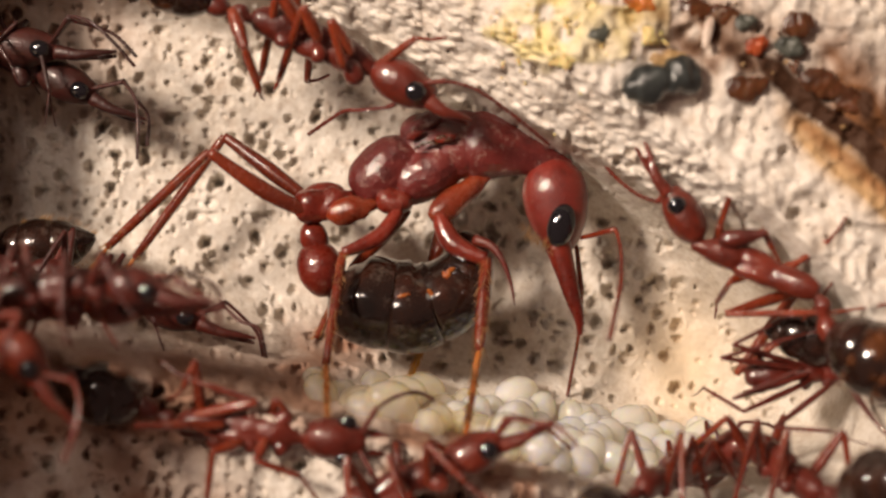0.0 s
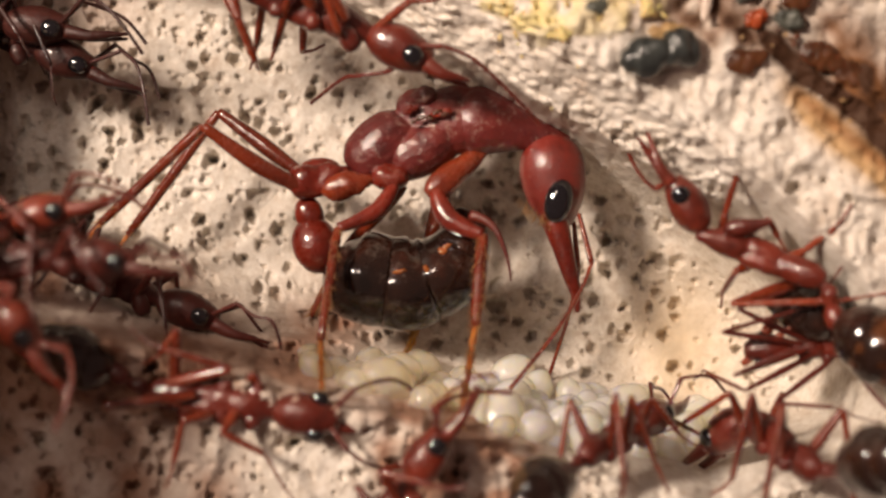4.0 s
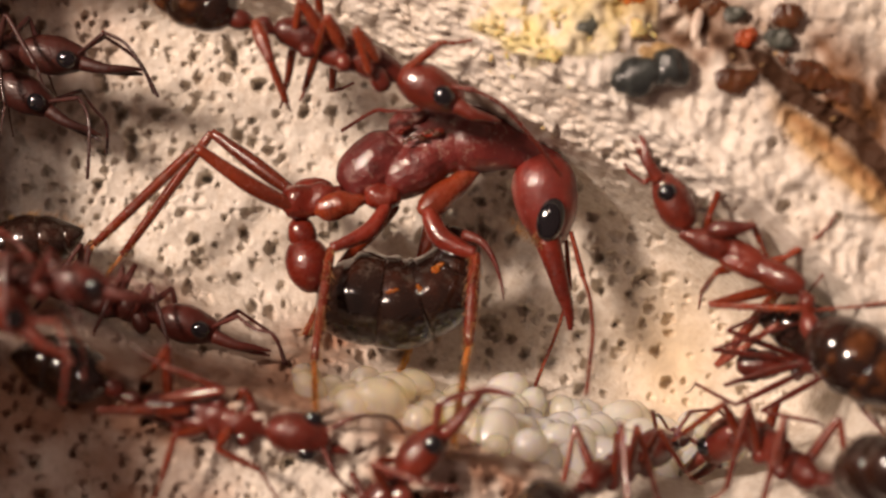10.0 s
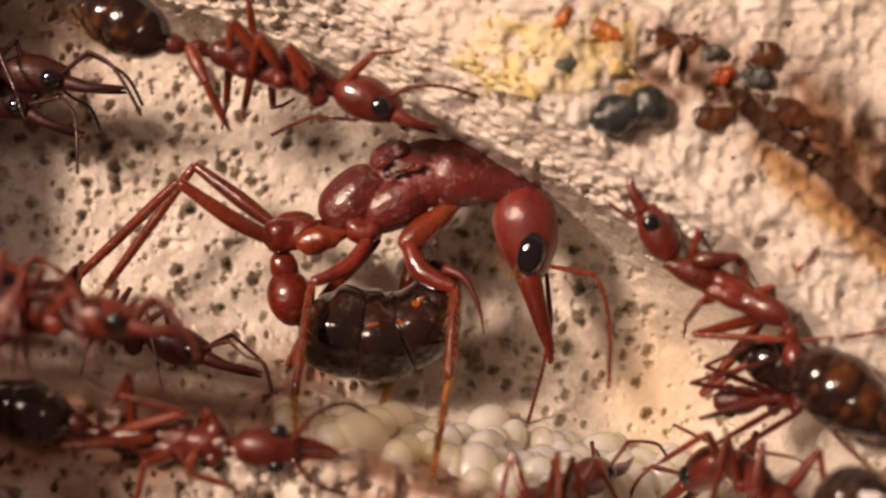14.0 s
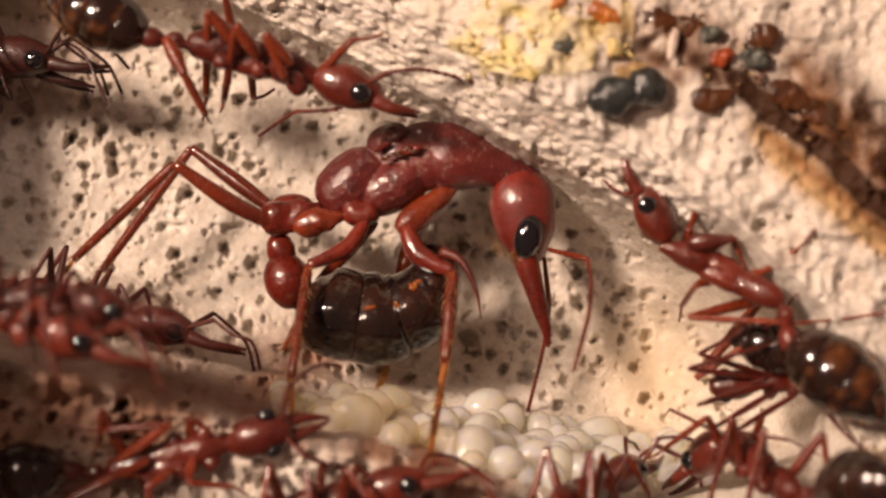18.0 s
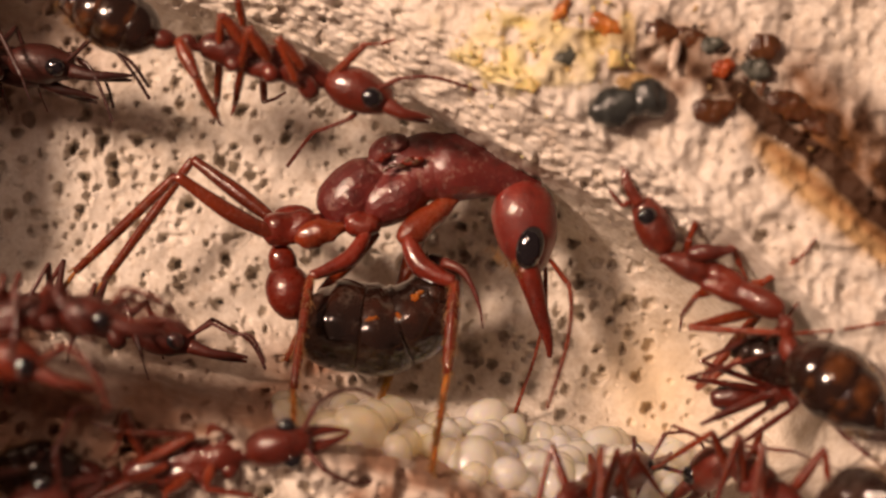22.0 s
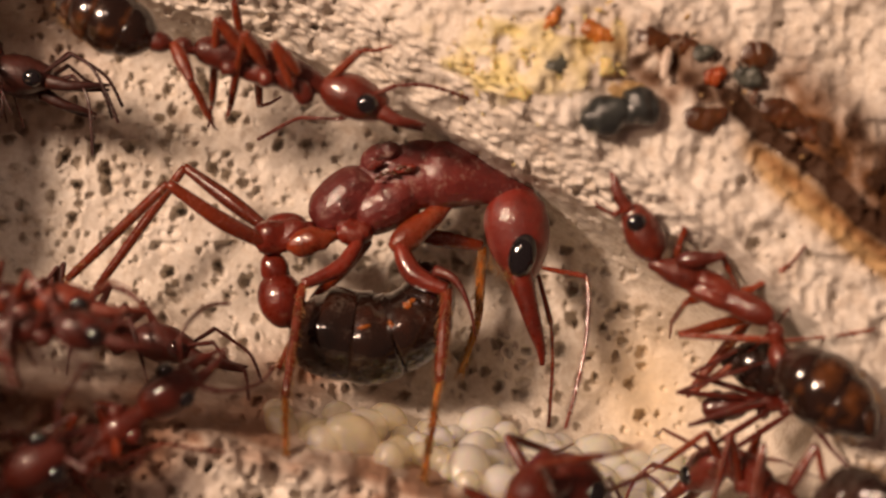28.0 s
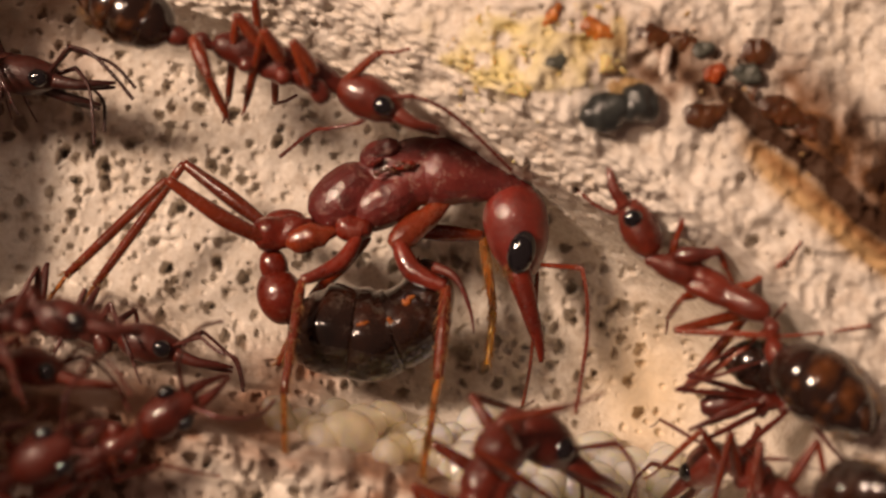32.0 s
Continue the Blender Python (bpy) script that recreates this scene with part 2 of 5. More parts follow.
SHARD = plain("pale_shard", (0.40, 0.27, 0.20), (0.80, 0.70, 0.60), 0.2, 1500, 0.6, coat=0.6)
PALE = plain("pale_crumb", (0.55, 0.47, 0.38), (0.76, 0.70, 0.62), 0.8, 1800)
HAIR = plain("fine_hair", (0.30, 0.15, 0.05), (0.52, 0.30, 0.11), 0.4, bump=0.0)

# ---- mesh helpers ---------------------------------------------------------------
REST = {}


def link(name, bm, mat, smooth=True):
    me = bpy.data.meshes.new(name)
    bm.to_mesh(me)
    bm.free()
    me.materials.append(mat)
    if smooth:
        me.polygons.foreach_set("use_smooth", [True] * len(me.polygons))
    return new(name, me)


def part(name, bm, mat, parent=None, label="", origin=None):
    """One mesh object, hung under its thing or part, with its origin at the joint."""
    o = Vector(origin) if origin is not None else (REST[parent].copy() if parent else Vector())
    bmesh.ops.translate(bm, verts=bm.verts, vec=-o)
    ob = link(name, bm, mat)
    REST[ob] = o
    if parent:
        ob.parent = parent
        ob.location = o - REST[parent]
    else:
        ob.location = o
    return tagged(ob, label) if label else ob


def thing(name, origin, label, category, group=""):
    ob = new(name)
    ob.empty_display_size = 0.002
    ob.location = origin
    REST[ob] = Vector(origin)
    return tagged(ob, label, category, group)


def smooth_line(pts, radii, steps):
    """Catmull-Rom through the points, with the radii carried along."""
    out, n = [], len(pts)
    for i in range(n - 1):
        a, b, c, d = pts[max(i - 1, 0)], pts[i], pts[i + 1], pts[min(i + 2, n - 1)]
        ra, rb, rc, rd = radii[max(i - 1, 0)], radii[i], radii[i + 1], radii[min(i + 2, n - 1)]
        for k in range(steps):
            s = k / steps
            w = (-0.5 * s + s * s - 0.5 * s ** 3, 1 - 2.5 * s * s + 1.5 * s ** 3, 0.5 * s + 2 * s * s - 1.5 * s ** 3, -0.5 * s * s + 0.5 * s ** 3)
            out.append((a * w[0] + b * w[1] + c * w[2] + d * w[3], max(1e-6, ra * w[0] + rb * w[1] + rc * w[2] + rd * w[3])))
    out.append((pts[-1], max(1e-6, radii[-1])))
    return out


def sweep(bm, pts, radii, sides=14, deep=1.0, steps=5):
    """A closed, rounded tube; radii in metres in the plane of the picture, times deep across it."""
    line = smooth_line([Vector(p) for p in pts], radii, steps)
    rings = []
    for i, (p, r) in enumerate(line):
        tan = (line[min(i + 1, len(line) - 1)][0] - line[max(i - 1, 0)][0])
        tan = tan.normalized() if tan.length > 1e-9 else Vector((1, 0, 0))
        side = Vector((0, 1, 0)) - tan * tan.y
        if side.length < 0.15:
            side = Vector((1, 0, 0)) - tan * tan.x
        side.normalize()
        up = tan.cross(side)
        rings.append([bm.verts.new(p + (up * math.cos(a) + side * (deep * math.sin(a))) * r) for a in (2 * math.pi * k / sides for k in range(sides))])
    for a, b in zip(rings, rings[1:]):
        for k in range(sides):
            bm.faces.new((a[k], a[(k + 1) % sides], b[(k + 1) % sides], b[k]))
    bm.faces.new(rings[0][::-1])
    bm.faces.new(rings[-1])
    return bm


ROUND = tuple(((1 - math.cos(a)) / 2, math.sin(a)) for a in (0.05 + k * (math.pi - 0.1) / 12 for k in range(13)))


def blob(a, b, r, deep=1.0, profile=ROUND, sides=18, bow=0.0, rough=0.0, seed=0):
    """A rounded body from a to b, widest r, bowed sideways by bow."""
    a, b = Vector(a), Vector(b)
    tan = (b - a).normalized()
    side = Vector((0, 1, 0)) - tan * tan.y
    up = tan.cross(side.normalized())
    bm = sweep(bmesh.new(), [a.lerp(b, s) + up * (bow * 4 * s * (1 - s)) for s, _ in profile], [r * w for _, w in profile], sides, deep, 3)
    if rough:
        for v in bm.verts:
            q = v.co * (0.9 / r) + Vector((seed * 7.3, seed * 3.1, 0))
            v.co += (v.co - a.lerp(b, 0.5)).normalized() * ((noise.noise(q) + 0.5 * noise.noise(q * 2.7)) * rough * r)
    bmesh.ops.recalc_face_normals(bm, faces=bm.faces)
    return bm


def U(r):
    return r * UNIT

# ---- the nest block ---------------------------------------------------------------
RIM = np.array([(-420, -170), (230, -150), (500, -60), (700, 30), (850, 110), (1010, 215), (1130, 300), (1310, 420), (1460, 560), (1530, 720),
                (1500, 900), (1200, 1000), (860, 905), (640, 838), (430, 792), (200, 722), (0, 662), (-420, 560)], float)


def rim_distance(u, v):
    """Distance to the chamber's rim, positive inside."""
    best = np.full(u.shape, 1e9)
    inside = np.zeros(u.shape, bool)
    for (ax, ay), (bx, by) in zip(RIM, np.roll(RIM, -1, 0)):
        dx, dy = bx - ax, by - ay
        s = np.clip(((u - ax) * dx + (v - ay) * dy) / (dx * dx + dy * dy), 0, 1)
        best = np.minimum(best, np.hypot(u - ax - s * dx, v - ay - s * dy))
        if ay != by:
            inside ^= ((ay > v) != (by > v)) & (u < dx * (v - ay) / (by - ay) + ax)
    return np.where(inside, best, -best)


def step(x, a, b):
    s = np.clip((x - a) / (b - a), 0, 1)
    return s * s * (3 - 2 * s)


def brow_edge(u):
    """How far inside the rim the brow breaks off."""
    return 117 - 30 * step(u, 760, 1120)


def depth(u, v):
    """Depth of the bare surface in mm: front face, bowl, back of the chamber."""
    u, v = np.asarray(u, float), np.asarray(v, float)
    dist = rim_distance(u, v)
    low = step(v, 560, 720)
    wide = 250 - 50 * low * step(-u, -500, -200) + 40 * (1 - step(u, 500, 800)) * (1 - step(v, 260, 480))
    deepest = 8.6 - 0.7 * step(u, 500, 1100)
    s = np.clip(dist / wide, 0, 1)
    bowl = np.sin(s * math.pi / 2) ** (1.25 + 0.15 * (1 - step(u, 650, 950)) * (1 - step(v, 250, 450)))
    front = -3.2 + 2.8 * (1 - step(u, 560, 960)) * (1 - step(v, 220, 420))
    crest = 0.55 * np.exp(-((dist - 2) / 26.0) ** 2) * low * (1 - step(u, 760, 960))
    # the upper side: a sloping brow that breaks off in an edge, and a steep wall under it
    edge = brow_edge(u)
    lip = front + 3.0
    brow = np.where(dist < edge, front + (lip - front) * np.clip(dist / edge, 0, 1), lip + (deepest - lip) * (1 - (1 - np.clip((dist - edge) / 125, 0, 1)) ** 2.3))
    upper = (1 - step(v, 430, 560)) * (1 - step(u, 1150, 1290)) * step(u, -150, 250)
    return (front + (deepest - front) * bowl) * (1 - upper) + brow * upper - crest + 0.0022 * np.clip(-dist, 0, 400)


def value_noise(rng, shape, cell):
    """Smooth noise in -1..1 with features of about cell samples."""
    ny, nx = shape
    cy, cx = (cell if isinstance(cell, tuple) else (cell, cell))
    g = rng.uniform(-1, 1, (int(ny / cy) + 3, int(nx / cx) + 3))
    y, x = np.arange(ny) / cy, np.arange(nx) / cx
    iy, ix = y.astype(int), x.astype(int)
    fy, fx = y - iy, x - ix
    fy, fx = (fy * fy * (3 - 2 * fy))[:, None], (fx * fx * (3 - 2 * fx))[None]
    return ((g[iy][:, ix] * (1 - fx) + g[iy][:, ix + 1] * fx) * (1 - fy) + (g[iy + 1][:, ix] * (1 - fx) + g[iy + 1][:, ix + 1] * fx) * fy)


def noise_at(rng, a, b, ca, cb):
    """The same noise at free places, with cells ca by cb."""
    x, y = a / ca, b / cb
    ix, iy = np.floor(x).astype(int), np.floor(y).astype(int)
    fx, fy = x - ix, y - iy
    ix, iy = ix - ix.min(), iy - iy.min()
    g = rng.uniform(-1, 1, (iy.max() + 2, ix.max() + 2))
    fx, fy = fx * fx * (3 - 2 * fx), fy * fy * (3 - 2 * fy)
    return (g[iy, ix] * (1 - fx) + g[iy, ix + 1] * fx) * (1 - fy) + (g[iy + 1, ix] * (1 - fx) + g[iy + 1, ix + 1] * fx) * fy


# the pores that stand out: place and radius
BIG_PORES = [(825, 617, 17), (925, 686, 14), (1108, 538, 15), (1140, 612, 12), (330, 360, 12), (545, 655, 14), (1020, 555, 14), (1072, 570, 9),
             (410, 300, 12), (500, 250, 10), (452, 250, 9), (300, 245, 11), (200, 300, 14), (120, 270, 12), (240, 400, 11), (420, 420, 10), (380, 540, 12),
             (810, 442, 11), (440, 600, 12), (312, 505, 11), (860, 470, 9), (1040, 500, 9), (600, 680, 12), (720, 690, 12), (985, 640, 10), (1030, 660, 9),
             (60, 380, 10), (150, 350, 9), (960, 720, 10), (1075, 470, 9)]


def nest_block():
    rng = np.random.default_rng(5)
    pitch = 2.7
    us, vs = np.arange(-190, 1765, pitch), np.arange(-170, 1060, pitch)
    uu, vv = np.meshgrid(us, vs)
    dist = rim_distance(uu, vv)
    d = depth(uu, vv)
    shape = uu.shape
    inner = np.maximum(step(dist, 110, 230), step(dist - brow_edge(uu), 0, 26) * (1 - step(vv, 440, 560)) * (1 - step(uu, 1150, 1250)))
    lower = step(vv, 640, 760) * step(-dist, -40, 20)
    roof = step(dist, -30, 20) * (1 - step(dist - brow_edge(uu), 10, 64)) * (1 - step(vv, 440, 560)) * (1 - step(uu, 1200, 1300))
    face = step(-dist, -30, 30) * (1 - step(vv, 560, 700))
    film = np.exp(-(((uu - 1150) / 95) ** 2 + ((vv - 680) / 120) ** 2))
    # lumps of the sawn and scraped surface
    for cell, high in ((240, 0.35), (95, 0.16), (44, 0.16), (24, 0.11), (12, 0.04)):
        d += value_noise(rng, shape, cell / pitch) * high * (0.75 + 0.5 * face) * (1 - 0.5 * film)
    lip = np.exp(-((dist - 5) / 60.0) ** 2) * step(vv, 600, 720)
    d += value_noise(rng, shape, 30 / pitch) * 0.55 * lip + value_noise(rng, shape, 14 / pitch) * 0.20 * lip + value_noise(rng, shape, 68 / pitch) * 0.5 * lip
    slope = step(dist, 0, 60) * (1 - step(dist, 190, 300)) * step(vv, 540, 640) * (1 - step(uu, 620, 760))
    for cell, high in ((80, 0.30), (38, 0.22), (17, 0.10)):
        d += value_noise(rng, shape, cell / pitch) * high * slope
    # scrape marks along the roof of the chamber
    lean = radians(24)
    pa, pb = uu * math.cos(lean) + vv * math.sin(lean) + 900, -uu * math.sin(lean) + vv * math.cos(lean) + 1500
    for ca, cb, high in ((34, 16, 0.06), (70, 34, 0.16), (18, 9, 0.04)):
        d += (1 - 2 * np.abs(noise_at(rng, pa, pb, ca, cb))) * high * (roof + 0.25 * face)
    d += np.abs(value_noise(rng, shape, 27 / pitch)) * 0.26 * face + value_noise(rng, shape, 12 / pitch) * 0.05 * face + value_noise(rng, shape, 51 / pitch) * 0.22 * face
    # small scales and grains, lying along the brow
    for _ in range(5200):
        pu, pv, r = rng.uniform(150, 1320), rng.uniform(-150, 520), rng.uniform(4.5, 9.5)
        gx, gy = int((pu - us[0]) / pitch), int((pv - vs[0]) / pitch)
        if rng.random() > roof[gy, gx]:
            continue
        k = int(r * 2.0 / pitch) + 2
        patch = (slice(max(gy - k, 0), gy + k), slice(max(gx - k, 0), gx + k))
        a, b, turn = uu[patch] - pu, vv[patch] - pv, lean + rng.uniform(-0.35, 0.35)
        p, q = a * math.cos(turn) + b * math.sin(turn), -a * math.sin(turn) + b * math.cos(turn)
        d[patch] -= rng.uniform(0.07, 0.20) * np.clip(1 - (p / (1.7 * r)) ** 2 - (q / (0.8 * r)) ** 2, 0, 1) ** 0.7
    # crust of dried food
    crust = np.exp(-(((uu - 925) / 125) ** 2 + ((vv - 105) / 66) ** 2)) + 0.8 * np.exp(-(((uu - 1060) / 110) ** 2 + ((vv - 70) / 70) ** 2)) + 0.3 * np.exp(-(((uu - 810) / 90) ** 2 + ((vv - 40) / 80) ** 2))
    crust = step(crust * (0.75 + 0.8 * value_noise(rng, shape, 34 / pitch)), 0.30, 0.62)
    d -= crust * (0.16 + 0.10 * value_noise(rng, shape, 18 / pitch))
    # pores
    pores = list(BIG_PORES)
    for k in range(5400):
        pores.append((rng.uniform(-170, 1740), rng.uniform(-150, 1040), 5.0 + 8.0 * rng.random() ** 1.9 if k < 2700 else rng.uniform(2.8, 4.8)))
    for pu, pv, r in pores:
        gx, gy = (pu - us[0]) / pitch, (pv - vs[0]) / pitch
        k = int(r * 2.2 / pitch) + 2
        x0, x1, y0, y1 = max(int(gx) - k, 0), min(int(gx) + k, shape[1]), max(int(gy) - k, 0), min(int(gy) + k, shape[0])
        if x1 <= x0 or y1 <= y0:
            continue
        cx, cy = min(max(int(gx), 0), shape[1] - 1), min(max(int(gy), 0), shape[0] - 1)
        keep = max(inner[cy, cx], 1.0 * lower[cy, cx], 0.06 * face[cy, cx], 0.25 * roof[cy, cx], 0.6 * slope[cy, cx]) * (1 - 0.75 * film[cy, cx])
        if (pu, pv, r) not in BIG_PORES and rng.random() > keep + 0.02:
            continue
        turn, long = rng.uniform(0, math.pi), rng.uniform(1.0, 1.4)
        a, b = uu[y0:y1, x0:x1] - pu, vv[y0:y1, x0:x1] - pv
        p, q = a * math.cos(turn) + b * math.sin(turn), -a * math.sin(turn) + b * math.cos(turn)
        s = np.hypot(p / long, q * long ** 0.4) / r * (1 + 0.09 * np.sin(3 * np.arctan2(q, p) + turn * 5) + 0.08 * np.sin(5 * np.arctan2(q, p) + turn * 9))
        hole = r * UNIT * 1000 * (2.2 if (pu, pv, r) in BIG_PORES else 0.7 + 2.3 * rng.random() ** 1.2)
        d[y0:y1, x0:x1] += hole * (1 - step(s, 0.5, 1.08)) - 0.05 * hole * np.exp(-((s - 1.25) / 0.22) ** 2)
    k = 1 + d / FAR
    co = np.stack([(uu - 784) * UNIT * k, d / 1000, (441 - vv) * UNIT * k], -1).reshape(-1, 3)
    ny, nx = shape
    ids = np.arange(ny * nx).reshape(ny, nx)
    quads = np.stack([ids[:-1, :-1], ids[1:, :-1], ids[1:, 1:], ids[:-1, 1:]], -1).reshape(-1, 4)
    me = bpy.data.meshes.new("wall_nest_block")
    me.vertices.add(len(co))
    me.vertices.foreach_set("co", co.astype(np.float32).ravel())
    me.loops.add(quads.size)
    me.loops.foreach_set("vertex_index", quads.ravel().astype(np.int32))
    me.polygons.add(len(quads))
    me.polygons.foreach_set("loop_start", np.arange(0, quads.size, 4, dtype=np.int32))
    me.polygons.foreach_set("use_smooth", np.ones(len(quads), bool))
    me.update(calc_edges=True)
    # stains with shapes of their own; the last layer also paints shade into the wall colour
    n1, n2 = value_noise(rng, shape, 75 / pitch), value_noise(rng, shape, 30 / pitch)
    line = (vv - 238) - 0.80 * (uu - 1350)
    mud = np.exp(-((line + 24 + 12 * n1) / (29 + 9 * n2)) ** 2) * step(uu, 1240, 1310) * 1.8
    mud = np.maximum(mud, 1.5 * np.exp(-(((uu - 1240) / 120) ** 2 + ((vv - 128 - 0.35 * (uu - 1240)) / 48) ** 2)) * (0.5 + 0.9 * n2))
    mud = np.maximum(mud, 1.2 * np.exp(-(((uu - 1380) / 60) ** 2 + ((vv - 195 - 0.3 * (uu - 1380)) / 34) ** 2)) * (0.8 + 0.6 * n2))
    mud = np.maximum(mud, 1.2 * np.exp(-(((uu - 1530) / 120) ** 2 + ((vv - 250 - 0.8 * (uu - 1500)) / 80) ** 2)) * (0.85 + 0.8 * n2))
    tan = np.exp(-((line - 36 + 7 * n1) / 34) ** 2) * step(uu, 1290, 1370) * 1.5
    rust = np.exp(-((line + 92) / 85) ** 2) * step(uu, 1340, 1430) * (1.1 + 0.5 * n2)
    rust = np.maximum(rust, 0.85 * np.exp(-(((uu - 1225) / 150) ** 2 + ((vv - 122 - 0.3 * (uu - 1230)) / 66) ** 2)) * (0.9 + 0.8 * n2))
    rust = np.maximum(rust, 0.7 * np.exp(-((line - 22) / 18) ** 2) * step(uu, 1290, 1380))
    yellow = crust * (0.55 + 0.35 * n2)
    # brown dirt together with painted shade: lower left, ledge and trough
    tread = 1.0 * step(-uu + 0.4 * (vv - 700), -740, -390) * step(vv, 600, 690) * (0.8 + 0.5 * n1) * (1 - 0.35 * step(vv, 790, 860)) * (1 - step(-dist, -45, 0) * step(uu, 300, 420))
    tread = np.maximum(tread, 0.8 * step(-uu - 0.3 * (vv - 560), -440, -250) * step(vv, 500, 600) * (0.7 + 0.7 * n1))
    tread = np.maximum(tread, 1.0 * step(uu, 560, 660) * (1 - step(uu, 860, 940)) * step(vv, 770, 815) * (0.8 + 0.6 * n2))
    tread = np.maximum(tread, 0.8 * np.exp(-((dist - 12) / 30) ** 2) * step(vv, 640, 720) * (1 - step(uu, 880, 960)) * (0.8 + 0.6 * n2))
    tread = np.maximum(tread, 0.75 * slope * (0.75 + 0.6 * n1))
    # shade of the top-left corner, painted into the wall colour
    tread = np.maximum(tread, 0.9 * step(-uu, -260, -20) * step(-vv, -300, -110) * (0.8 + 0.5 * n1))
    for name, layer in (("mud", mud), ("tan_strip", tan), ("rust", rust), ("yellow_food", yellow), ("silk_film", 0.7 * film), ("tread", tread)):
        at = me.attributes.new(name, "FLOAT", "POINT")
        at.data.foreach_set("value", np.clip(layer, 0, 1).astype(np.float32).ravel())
    me.materials.append(BLOCK)
    ob = new("wall_nest_block", me)
    return tagged(ob, "off-white porous aerated block with a carved nest chamber, stained by food and mud, with dirt and painted shade along its lower and left sides", "nest wall", kind="structure")


nest_block()


def surround():
    """The rest of the block round the carved part, and its back."""
    bm = bmesh.new()
    a = [P(u, v, 0.6) for u, v in ((-185, -165), (1758, -165), (1758, 1052), (-185, 1052))]
    b = [P(u, v, 0.6) for u, v in ((-1600, -1300), (3200, -1300), (3200, 2200), (-1600, 2200))]
    c = [p + Vector((0, 0.03, 0)) for p in b]
    ra, rb, rc = [[bm.verts.new(p) for p in ring] for ring in (a, b, c)]
    for x, y in ((ra, rb), (rb, rc)):
        for k in range(4):
            bm.faces.new((x[k], y[k], y[(k + 1) % 4], x[(k + 1) % 4]))
    bm.faces.new(rc)
    bmesh.ops.recalc_face_normals(bm, faces=bm.faces)
    tagged(link("wall_block_body", bm, BLOCK, False), "off-white aerated block body round the carved nest chamber", "nest wall", kind="structure")


surround()


def shade_bar(right, top, low, proud, left=-0.060):
    """An unseen bar, added beside the chamber and standing proud of the block to cast shade on it."""
    bm = bmesh.new()
    size = Vector((right - left, proud, top - low))
    bmesh.ops.create_cube(bm, size=1.0, matrix=Matrix.LocRotScale(Vector(((right + left) / 2, -proud / 2 + 0.0005, (top + low) / 2)), None, size))
    bmesh.ops.bevel(bm, geom=bm.edges[:], offset=0.001, segments=3, affect="EDGES")
    tagged(link("wall_frame_bar", bm, TAN, False), "plain unseen bar added beside the chamber to shade its lower left", "nest frame", kind="structure")


shade_bar(-0.0231, 0.0002, -0.045, 0.0205)


# ---- ants -------------------------------------------------------------------------
def leg(parent, joints, radii, mats, hair=0, bow=(0, 0)):
    """hip, knee, ankle, toe: femur with the hip as its origin, then tibia and tarsus under it."""
    hip, knee, ankle, toe = [P(*j) for j in joints]
    rf, rt, rs = [U(r) for r in radii]
    lift = Vector((bow[0] * UNIT, 0, -bow[1] * UNIT))
    mid = hip.lerp(knee, 0.45) + lift
    femur = part("leg", sweep(bmesh.new(), [hip, hip.lerp(knee, 0.12) + lift * 0.45, mid, hip.lerp(knee, 0.8) + lift * 0.5, knee], [rf * 0.6, rf * 0.85, rf * 1.05, rf * 0.8, rf * 0.62], 10, 0.9, 3),
                 mats[0], parent, origin=hip)
    part("tibia", sweep(bmesh.new(), [knee, knee.lerp(ankle, 0.12), knee.lerp(ankle, 0.6), ankle], [rt * 0.75, rt, rt * 1.05, rt * 0.8], 8, 0.9, 3), mats[1], femur, origin=knee)
    bend = ankle.lerp(toe, 0.5) + Vector((0, 0, -0.00008))
    stops = [ankle.lerp(bend, k / 6) for k in range(6)] + [bend.lerp(toe, k / 6) for k in range(7)]
    bm = sweep(bmesh.new(), stops, [rs * (0.62 if k % 3 == 0 else 0.9 - 0.03 * k) for k in range(13)], 6, 1, 2)
    if hair:
        rng = random.Random(hair)
        fuzz = bmesh.new()
        for i in range(190):
            s = rng.random()
            p, rr = (ankle.lerp(toe, s), rs) if i % 2 else (knee.lerp(ankle, s), rt)
            d = (toe - ankle).normalized()
            w = Vector((rng.uniform(-1, 1), rng.uniform(-1, 0.4), rng.uniform(-0.6, 0.6))).normalized()
            sweep(fuzz, [p + w * rr * 0.6, p + w * rr * 1.5 + d * rs * rng.uniform(1, 3.2)], [U(1.2), U(0.3)], 3, 1, 1)
        tagged(part("hair", fuzz, HAIR, femur, origin=ankle), kind="stuff")
    part("tarsus", bm, mats[2], femur, origin=ankle)
    return femur


def antenna(parent, joints, r, mat, tip=None):
    """base, elbow and the points of the beaded whip."""
    pts = [P(*j) for j in joints]
    r = U(r)
    scape = part("antenna", sweep(bmesh.new(), [pts[0], pts[0].lerp(pts[1], 0.5), pts[1]], [r * 0.8, r, r * 1.1], 8, 1, 3), mat, parent, origin=pts[0])
    line = smooth_line(pts[1:], [r] * (len(pts) - 1), 6)
    beads = smooth_line([p for p, _ in line], [r] * len(line), 2)
    bm = sweep(bmesh.new(), [p for p, _ in beads], [r * (0.9, 0.62)[k % 2] for k in range(len(beads))], 6, 1, 1)
    part("funiculus", bm, tip or mat, scape, origin=pts[1])
    return scape


